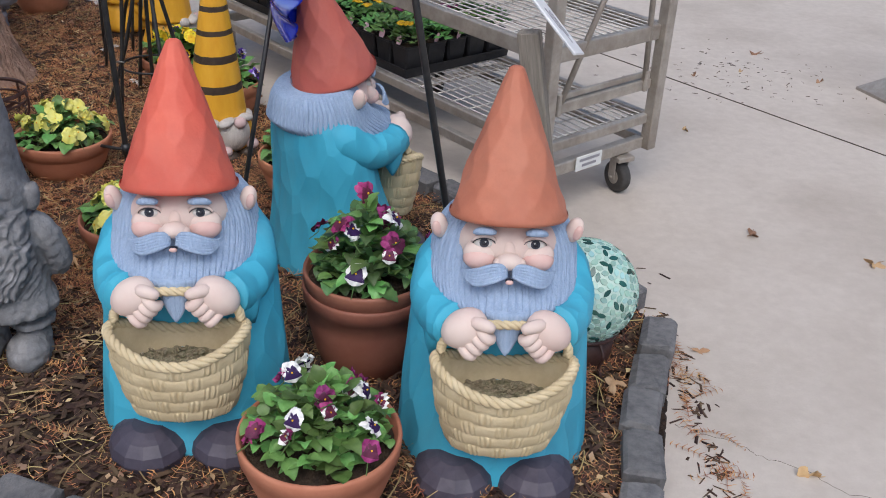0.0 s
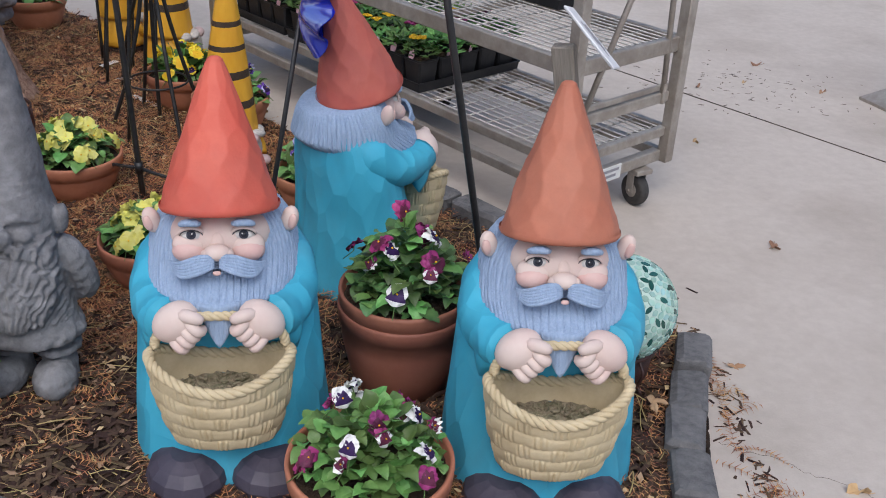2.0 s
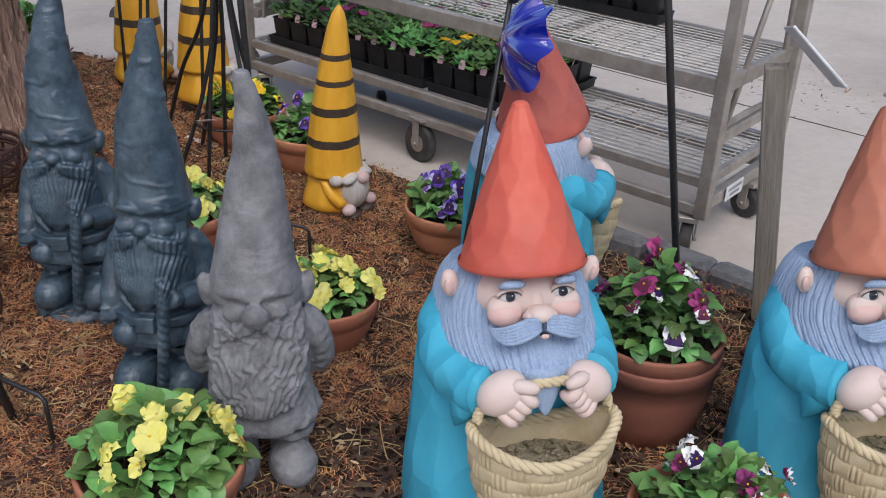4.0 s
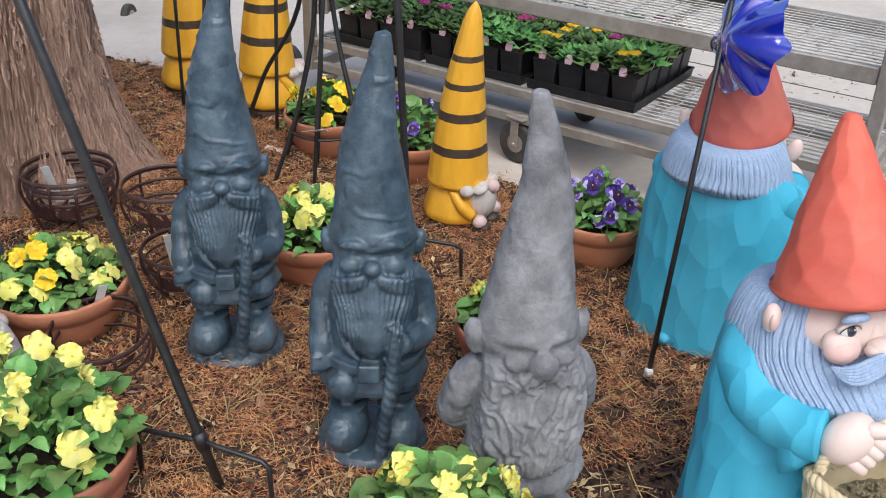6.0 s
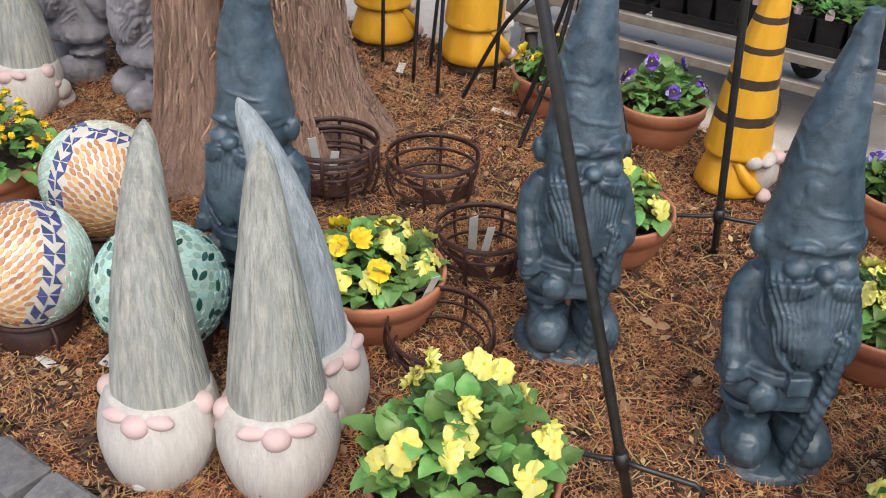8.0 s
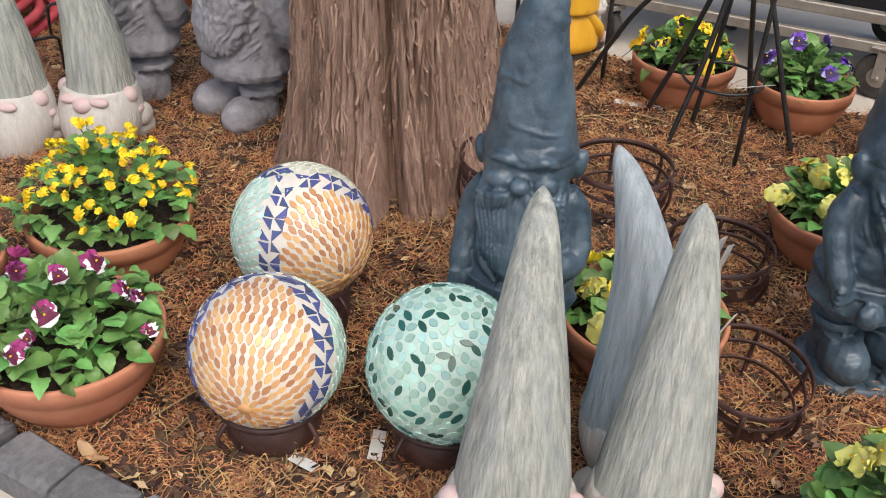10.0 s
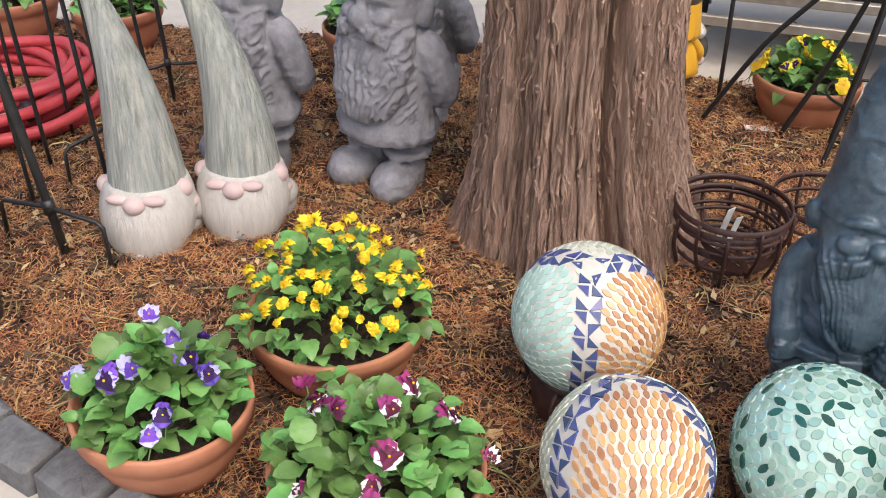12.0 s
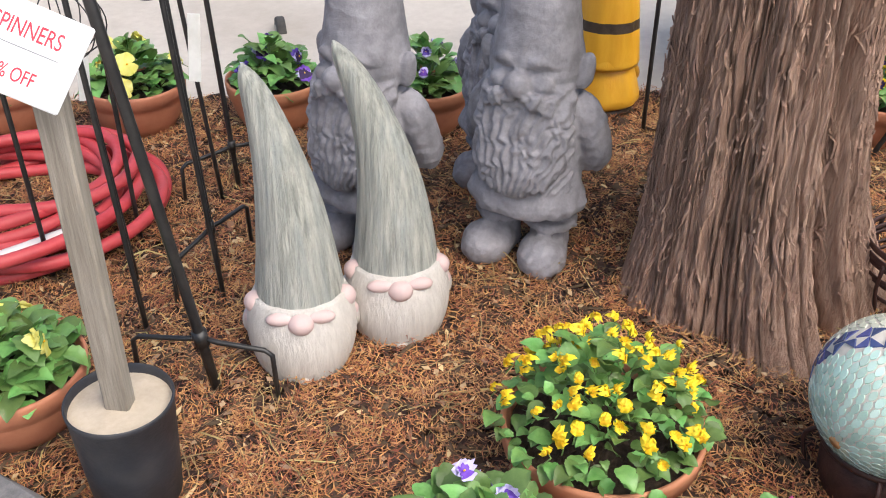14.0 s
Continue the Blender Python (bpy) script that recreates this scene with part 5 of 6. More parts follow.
T_OR = lens_tile(0.0098, 0.0050, TILE_ORANGE, "tile")
T_MI, T_CR = [lens_tile(0.0100, 0.0062, m, "tile") for m in (TILE_MINT, TILE_CREAM)]
T_AQ = lens_tile(0.0088, 0.0066, TILE_AQUA, "tile")
T_GR = lens_tile(0.0118, 0.0058, TILE_GREEN, "tile")
T_TR = tri_tile(0.0142, TILE_BLUE)
T_DOT = Mesh().rings([np.stack([0.011 * q * np.cos(np.linspace(0, 6.283, 20, endpoint=False)), 0.011 * q * np.sin(np.linspace(0, 6.283, 20, endpoint=False)), np.full(20, z)], 1) for q, z in ((1, -0.001), (0.95, 0.0015))], 0, True, (False, True)).done("tile", [TILE_ORANGE])


def ball_stand(t, R, zc):
    m = Mesh()
    al = np.linspace(0, 2 * np.pi, 49)
    m.tube(np.stack([R * 0.72 * np.cos(al), R * 0.72 * np.sin(al), np.full(49, zc - R * 0.74)], 1), 0.006, 8)
    part("stand_ring", m, RUST, t, "dark brown metal ring")
    m = Mesh()
    m.lathe([(0, R * 0.62), (0.004, R * 0.64), (zc - R * 0.78, R * 0.70), (zc - R * 0.77, R * 0.66), (0.01, R * 0.58)], 40, 0, True, (False, False))
    part("stand_band", m, RUST, t)
    for i in range(4):
        an = i * np.pi / 2 + 0.4
        c, s = math.cos(an), math.sin(an)
        p = smooth_path([(R * 0.7 * c, R * 0.7 * s, zc - R * 0.74), (R * 0.9 * c, R * 0.9 * s, zc - R * 0.95), (R * 0.80 * c, R * 0.80 * s, 0.02), (R * 0.92 * c, R * 0.92 * s, 0.004)], 12)
        part("leg", Mesh().tube(p, 0.004, 6), RUST, t)


def gazing_ball(at, R, kind, yaw, label, lat=-20.0, hues="OMC", lean=(0, 0, 0)):
    t = thing("gazing_ball", (at[0], at[1], 0), label, "gazing ball", "mosaic gazing balls")
    zc = at[2]
    core = part("globe", Mesh().ball((0, 0, 0), R, 0, 64, 40), GROUT if kind == "lune" else GROUT_AQUA, t)
    turn = Matrix.Translation((0, 0, zc)) @ Matrix.Rotation(radians(lean[2]), 4, Vector((-lean[1], lean[0], 0.0001))) @ pose(0, 0, 0, 0, 0, yaw)
    core.matrix_local = turn
    ball_stand(t, R, zc)
    rr = random.Random(int(yaw) + 7)

    def put(me, d, up, sc=1.0):
        """A tile at the direction d on the globe, its long way along up."""
        d = Vector(d).normalized()
        x = (up - d * up.dot(d)).normalized()
        y = d.cross(x)
        o = new("tile", me)
        o.parent = core
        o.matrix_local = Matrix.Translation(d * (R + 0.0004)) @ Matrix((x, y, d)).transposed().to_4x4() @ Matrix.Scale(sc, 4)

    if kind == "lune":
        pole = Vector((0, 0, 1))
        for sec in range(3):
            mid = radians(sec * 120)
            la = radians(lat)
            c = Vector((math.cos(la) * math.cos(mid), math.cos(la) * math.sin(mid), math.sin(la)))
            side = pole.cross(c).normalized()
            top = c.cross(side)
            put(T_DOT, c, top)
            ring = 0
            th = 0.155
            while th < 2.05:
                n = max(8, round(2 * math.pi * math.sin(th) * R / 0.0135))
                for i in range(n):
                    an = (i + 0.5 * (ring % 2)) * 2 * math.pi / n
                    d = c * math.cos(th) + (side * math.cos(an) + top * math.sin(an)) * math.sin(th)
                    lon = (math.atan2(d.y, d.x) - mid + math.pi) % (2 * math.pi) - math.pi
                    edge = (math.pi / 3 - abs(lon)) * math.hypot(d.x, d.y) * R
                    if edge < 0.0235 or d.z < -0.86 or d.z > 0.97:
                        continue
                    put({"O": T_OR, "M": T_MI, "C": T_CR}[hues[sec]], d, d - c, rr.uniform(0.90, 1.06))
                th += 0.0158 / R
                ring += 1
            ed = mid + math.pi / 3
            for i in range(15):
                la2 = radians(-50 + i * 9.2)
                for s in (1, -1):
                    w = s * 0.0108 / (R * max(0.2, math.cos(la2)))
                    d = Vector((math.cos(la2) * math.cos(ed + w), math.cos(la2) * math.sin(ed + w), math.sin(la2 + 0.02 * s)))
                    across = Vector((-math.sin(ed), math.cos(ed), 0))
                    put(T_TR, d, (across, Vector((0, 0, 1)), -across, Vector((0, 0, -1)))[(i * (3 if s > 0 else 2) + (s > 0)) % 4], rr.uniform(0.92, 1.06))
        n = 22
        for ringz, cnt in ((0.985, 6),):
            for i in range(cnt):
                an = i * 2 * math.pi / cnt
                q = math.sqrt(1 - ringz * ringz)
                put(T_CR, (q * math.cos(an), q * math.sin(an), ringz), Vector((-math.sin(an), math.cos(an), 0)), 0.9)
    else:
        n = 620
        for i in range(n):
            z = 1 - 2 * (i + 0.5) / n
            if z < -0.82:
                continue
            an = i * 2.399963
            q = math.sqrt(1 - z * z)
            d = Vector((q * math.cos(an), q * math.sin(an), z))
            u = Vector((rr.gauss(0, 1), rr.gauss(0, 1), rr.gauss(0, 1)))
            dark = (i * 7 + i // 9) % 5 == 0
            put(T_GR if dark else T_AQ, d, u, rr.uniform(0.92, 1.1))


gazing_ball((-2.297, 2.665, 0.165), 0.121, "lune", 237, "mosaic glass gazing ball in orange and mint petals with navy triangles", -36, lean=(0.54, 0.84, 30))
gazing_ball((-2.158, 2.912, 0.200), 0.124, "lune", 286, "mosaic gazing ball of mint and orange petals by the trunk", -12, "OCM", lean=(-0.75, -0.6, 14))
gazing_ball((-2.055, 2.526, 0.170), 0.123, "leaf", 20, "aqua mosaic glass gazing ball with dark green leaf tiles")
gazing_ball((0.362, 1.85, 0.165), 0.116, "leaf", 140, "aqua mosaic gazing ball with dark green leaf tiles near concrete")


# ---------------------------------------------------------------- metal work in the bed
def hook(name, base, top, label, rad=0.0075, foot=True, turn=0.0, category="plant hook"):
    """A slender round post pushed into the bed, with a stepped foot."""
    t = thing(name, (base[0], base[1], 0), label, category, "black garden hooks")
    b, e = np.array((0, 0, -0.01)), np.array((top[0] - base[0], top[1] - base[1], top[2]))
    d = e - b
    part("pole", Mesh().tube([b, b + d * 0.12, b + d * 0.5, e], [rad, rad, rad, rad * 0.92], 12), BLACK_METAL, t)
    if foot:
        q = b + d * (0.135 / d[2])
        c, s = math.cos(radians(turn)), math.sin(radians(turn))
        part("collar", Mesh().tube([q - d * 0.012, q + d * 0.012], rad * 1.45, 12), BLACK_METAL, t)
        for sg in (1, -1):
            p = [q, q + np.array((c, s, 0)) * sg * 0.03 + (0, 0, -0.006), q + np.array((c, s, 0)) * sg * 0.115 + (0, 0, -0.012), q + np.array((c, s, 0)) * sg * 0.128 + (0, 0, -0.022), q + np.array((c, s, 0)) * sg * 0.132 + (0, 0, -0.14)]
            part("foot", Mesh().tube(p, 0.0048, 8), BLACK_METAL, t)
    return t


hook("shepherd_hook", (-1.358, 1.945), (-1.66, 2.068, 1.25), "black steel shepherd hook leaning over the front of the bed", 0.0085, True, -35)
hook("shepherd_hook", (0.098, 2.09), (-0.13, 2.11, 1.25), "black steel shepherd hook beside the nested pots", 0.0085, False)
hook("shepherd_hook", (-0.856, 2.60), (-0.915, 2.675, 1.25), "black steel shepherd hook with stepped foot behind bronze gnomes", 0.0085, True, -25)
hook("spinner_stake", (-2.759, 3.846), (-2.868, 3.985, 1.25), "thick black spinner stake with a forked foot", 0.0095, True, -55, "garden stake")
for bx, by, tx, ty in ((-2.763, 4.073, -2.79, 4.12), (-2.677, 4.257, -2.72, 4.29), (-2.792, 4.402, -2.81, 4.42), (-2.584, 4.399, -2.585, 4.42), (-2.60, 4.05, -2.64, 4.10), (-2.36, 4.40, -2.42, 4.46), (-2.66, 4.62, -2.66, 4.64)):
    hook("spinner_stake", (bx, by), (tx, ty, 1.1), "slim black spinner stake standing in the mulch", 0.0052, False, 0, "garden stake")
for bx, by, tu in ((-2.545, 4.15, 20), (-2.30, 4.42, -10)):
    hook("spinner_stake", (bx, by), (bx - 0.03, by + 0.05, 1.1), "slim black spinner stake with a wire foot", 0.0062, True, tu, "garden stake")
for bx, by, tx, ty in ((-1.331, 3.918, -1.32, 3.93), (-1.277, 3.735, -1.18, 3.90), (-1.233, 3.612, -1.16, 3.74), (-1.195, 3.84, -1.10, 3.86), (-1.05, 3.62, -1.00, 3.70), (-1.02, 3.075, -0.93, 3.15)):
    hook("spinner_stake", (bx, by), (tx, ty, 1.05), "slim black garden stake near the striped gnomes", 0.006, False, 0, "garden stake")


def trellis():
    """Bowed black rods that meet overhead."""
    t = thing("obelisk", (-0.95, 3.25, 0), "black metal obelisk of bowed rods with a white tag", "plant support")
    top = np.array((-0.03, -0.03, 1.15))
    for x, y, bow in ((-0.10, 0.16, 0.06), (0.106, -0.186, 0.05), (0.15, 0.03, 0.05), (-0.02, 0.06, 0.02), (-0.16, -0.02, 0.07), (-0.22, 0.33, 0.03)):
        b = np.array((x, y, 0.0))
        out = np.array((x, y, 0)) / math.hypot(x, y)
        p = smooth_path([b, b * 0.72 + (0, 0, 0.25) - out * bow * 0.6, b * 0.22 + (0, 0, 0.55) - out * bow * 0.2, top], 22)
        part("rod", Mesh().tube(p, 0.0068, 8), BLACK_METAL, t)
    al = np.linspace(0, 2 * np.pi, 40)
    part("hoop", Mesh().tube(np.stack([0.10 * np.cos(al), 0.10 * np.sin(al), np.full(40, 0.16)], 1), 0.0038, 6), BLACK_METAL, t)
    plant_tag(t, (-0.085, -0.145, 0.21), (70, 20, 30), 0.085)


trellis()


def spinner():
    t = thing("glass_spinner", (-0.475, 2.085, 0), "blue art-glass blossom on a black stake", "garden ornament")
    base, top = np.array((0, 0, -0.01)), np.array((0.148, 0.150, 0.86))
    part("stake", Mesh().tube([base, (base + top) / 2, top], 0.0058, 10), BLACK_METAL, t)
    part("collar", Mesh().box((0.004, 0.004, 0.02), (0.016, 0.016, 0.026), 0, None, 0.003), TAG, t, "white plastic collar tag")
    m = Mesh()
    n, k = 96, 22
    a = np.linspace(0, 2 * np.pi, n, endpoint=False)
    rings = []
    for i in range(k):
        q = i / (k - 1)
        rad = 0.012 + 0.088 * q ** 0.75
        ruff = 1 + 0.10 * q * np.sin(a * 7) + 0.05 * q * np.sin(a * 13 + 1)
        z = 0.034 * (1 - q) - 0.026 * q ** 2 + 0.012 * q * np.sin(a * 7 + 1.2)
        rings.append(np.stack([rad * ruff * np.cos(a), rad * ruff * np.sin(a), z], 1))
    m.rings(rings, 0, True, (True, False))
    inner = [r * (0.94, 0.94, 1) - (0, 0, 0.004) for r in rings[2:]]
    m.rings(inner, 0, True, (True, False))
    ob = part("blossom", m, GLASS_BLUE, t, "ruffled cobalt blue glass")
    ob.matrix_local = pose(0.150, 0.112, 0.700, 0, -78, 2)
    hub = part("hub", Mesh().ball((0, 0, 0), (0.016, 0.016, 0.02), 0, 12, 8), BLACK_METAL, t)
    hub.matrix_local = pose(0.140, 0.135, 0.79)


spinner()


# ---------------------------------------------------------------- metal pot baskets
def pot_basket(at, r, h, turn, label, leaf=True, tag=False, tilt=(0, 0)):
    t = new("pot_basket")
    t.matrix_world = pose(*at, tilt[0], tilt[1], turn)
    tagged(t, label, "plant stand", "brown metal pot baskets")
    al = np.linspace(0, 2 * np.pi, 49)
    for i, (z, q) in enumerate(((h, 1.0), (h * 0.72, 0.97), (h * 0.40, 0.90), (0.008, 0.78))):
        m = Mesh()
        a = np.linspace(0, 2 * np.pi, 48, endpoint=False)
        b = 0.006 if i == 0 else 0.0035
        m.rings([np.stack([r * q * k * np.cos(a), r * q * k * np.sin(a), np.full(48, zz)], 1) for k, zz in ((1.0, z - b), (1.0, z + b), (0.972, z + b), (0.972, z - b), (1.0, z - b))], 0, True, (False, False))
        part("hoop", m, RUST, t)
    for i in range(6):
        an = i * math.pi / 3
        c, s = math.cos(an), math.sin(an)
        p = smooth_path([(r * c, r * s, h), (r * 1.03 * c, r * 1.03 * s, h * 0.6), (r * 0.92 * c, r * 0.92 * s, h * 0.25), (r * 0.80 * c, r * 0.80 * s, 0.0)], 10)
        part("rib", Mesh().tube(p, 0.0042, 6), RUST, t)
    part("floor_bar", Mesh().box((0, 0, 0.008), (r * 1.5, 0.012, 0.004), 0), RUST, t)
    part("floor_bar", Mesh().box((0, 0, 0.0125), (0.012, r * 1.5, 0.004), 0), RUST, t)
    if leaf:
        for s in (1, -1):
            for u in (20, 55):
                v, f = [], []
                for i in range(7):
                    q = i / 6
                    w = 0.014 * math.sin(math.pi * (0.1 + 0.85 * q))
                    an = -math.pi / 2 + s * radians(u) * (0.15 + q * 0.9)
                    for e in (-1, 1):
                        v.append((r * 0.96 * math.cos(an), r * 0.96 * math.sin(an), h * (0.45 + 0.4 * q) + e * w))
                for i in range(6):
                    f.append((2 * i, 2 * i + 2, 2 * i + 3, 2 * i + 1))
                o = len(v)
                v2 = [(x * 0.975, y * 0.975, z) for x, y, z in v]
                f += [tuple(o + j for j in reversed(q)) for q in f[:6]]
                part("metal_leaf", Mesh().add(v + v2, f), RUST, t)
    if tag:
        plant_tag(t, (-r * 0.25, -r * 0.1, h * 0.45), (18, -8, 15), 0.125)
        plant_tag(t, (r * 0.02, -r * 0.05, h * 0.45), (10, 6, 20), 0.07)


pot_basket((-1.648, 3.060, 0.024), 0.112, 0.130, -20, "stacked dark brown metal pot baskets with a white tag", True, True)
pot_basket((-1.648, 3.058, 0.060), 0.116, 0.115, 10, "dark brown metal pot basket nested in another", False)
pot_basket((-1.410, 3.005, 0.010), 0.113, 0.125, 5, "maroon-brown metal pot basket with leaf ornament", True)
pot_basket((-1.376, 2.700, 0), 0.106, 0.105, -10, "dark brown metal pot basket with white paper tags", True, True)
pot_basket((-1.560, 2.395, -0.004), 0.100, 0.115, -15, "maroon-brown metal pot basket with leaf ornament, tilted in mulch", True, False, (10, 0))


# ---------------------------------------------------------------- sign in a bucket
def bucket_sign():
    b = thing("bucket", (-2.985, 3.74, 0), "black plastic bucket filled with sand-coloured cement", "bucket")
    m = Mesh()
    m.lathe([(0.0, 0.064), (0.004, 0.068), (0.10, 0.0745), (0.188, 0.0800), (0.190, 0.0815), (0.197, 0.0818), (0.199, 0.0805), (0.197, 0.078), (0.18, 0.0765)], 56, 0, True, (True, False))
    part("shell", m, BUCKET, b)
    part("fill", Mesh().lathe([(0.182, 0.0768), (0.185, 0.06), (0.186, 0.0)], 40, 0, True, (False, True)), SAND, b, "cement fill")
    s = thing("sale_sign", (-2.985, 3.74, 0.18), "white sale card on a grey weathered wooden post", "sign", turn=-52)
    post = Mesh()
    post.box((0, 0, 0.285), (0.038, 0.030, 0.57), 0, None, 0.003)
    ob = part("post", post, WOOD, s)
    card = part("card", Mesh().box((0, 0, 0), (0.135, 0.006, 0.112), 0, None, 0.002), CARD, s, "white printed card in a clear sleeve")
    card.matrix_local = pose(-0.006, -0.030, 0.578, -40, 22, 0)
    for text, size, z in (("SPINNERS", 0.0225, 0.018), ("50% OFF", 0.019, -0.034)):
        cu = bpy.data.curves.new("lettering", "FONT")
        cu.body, cu.size, cu.align_x, cu.extrude = text, size, "CENTER", 0.0004
        tmp = new("lettering", cu)
        me = bpy.data.meshes.new_from_object(tmp.evaluated_get(bpy.context.evaluated_depsgraph_get()))
        bpy.data.objects.remove(tmp)
        me.materials.clear()
        me.materials.append(SIGN_RED)
        o = part("lettering", me, None, card, "red lettering")
        o.matrix_local = pose(0, -0.0038, z - 0.004, 90, 0, 0) @ Matrix.Diagonal((0.86, 1.3, 1, 1))
    rule = part("rule", Mesh().box((0, -0.0036, 0.002), (0.09, 0.0006, 0.0012), 0), INK_GREY, card)


bucket_sign()


def card_post():
    t = thing("price_sign", (0.34, 2.15, 0), "weathered wooden post with a tilted white price card", "sign")
    post = part("post", Mesh().box((0, 0, 0.33), (0.050, 0.030, 0.70), 0, None, 0.003), WOOD, t)
    post.matrix_local = pose(0, 0, 0, 8, -8, -25)
    card = part("card", Mesh().box((0, 0, 0), (0.165, 0.006, 0.100), 0, None, 0.002), CARD, t, "white printed card")
    nrm, lng = Vector((0.70, -0.047, 0.70)).normalized(), Vector((0.625, -0.42, -0.653))
    lng = (lng - nrm * lng.dot(nrm)).normalized()
    card.matrix_local = Matrix.Translation((-0.075, -0.10, 0.70)) @ Matrix((lng, -nrm, lng.cross(-nrm))).transposed().to_4x4()
    for i, (x, z, w) in enumerate(((0.0, 0.018, 0.07), (0.01, 0.004, 0.085), (-0.01, -0.012, 0.06))):
        part("print_bar", Mesh().box((x, -0.0036, z), (w, 0.0006, 0.005), 0), INK_GREY, card)


card_post()


# ---------------------------------------------------------------- hose
def hose():
    t = thing("garden_hose", (-2.73, 4.66, 0), "coiled red rubber garden hose with a grey nozzle", "hose")
    r = np.random.default_rng(3)
    pts = []
    for i in range(9 * 14):
        an = i / 14 * 2 * math.pi
        lap = i / 14
        rad = 0.235 + 0.045 * math.sin(lap * 2.1) + 0.02 * math.sin(an * 2 + lap)
        pts.append((0.03 * math.sin(lap * 1.7) + rad * 1.05 * math.cos(an), 0.03 * math.cos(lap * 2.3) + rad * math.sin(an), 0.018 + 0.0115 * lap + 0.006 * math.sin(an * 3 + lap)))
    part("coil", Mesh().tube(smooth_path(pts, 620), 0.0145, 10), HOSE, t)
    tail = smooth_path([(-0.32, -0.16, 0.05), (-0.16, -0.22, 0.07), (-0.02, -0.24, 0.075), (0.03, -0.235, 0.075)], 16)
    part("sleeve", Mesh().tube(tail, 0.0145, 10), HOSE_GREY, t, "grey metal wand")
    part("coupling", Mesh().tube([(0.025, -0.235, 0.075), (0.05, -0.23, 0.077), (0.052, -0.23, 0.077), (0.066, -0.227, 0.078)], [0.018, 0.018, 0.028, 0.028], 16), BLACK_METAL, t)


hose()


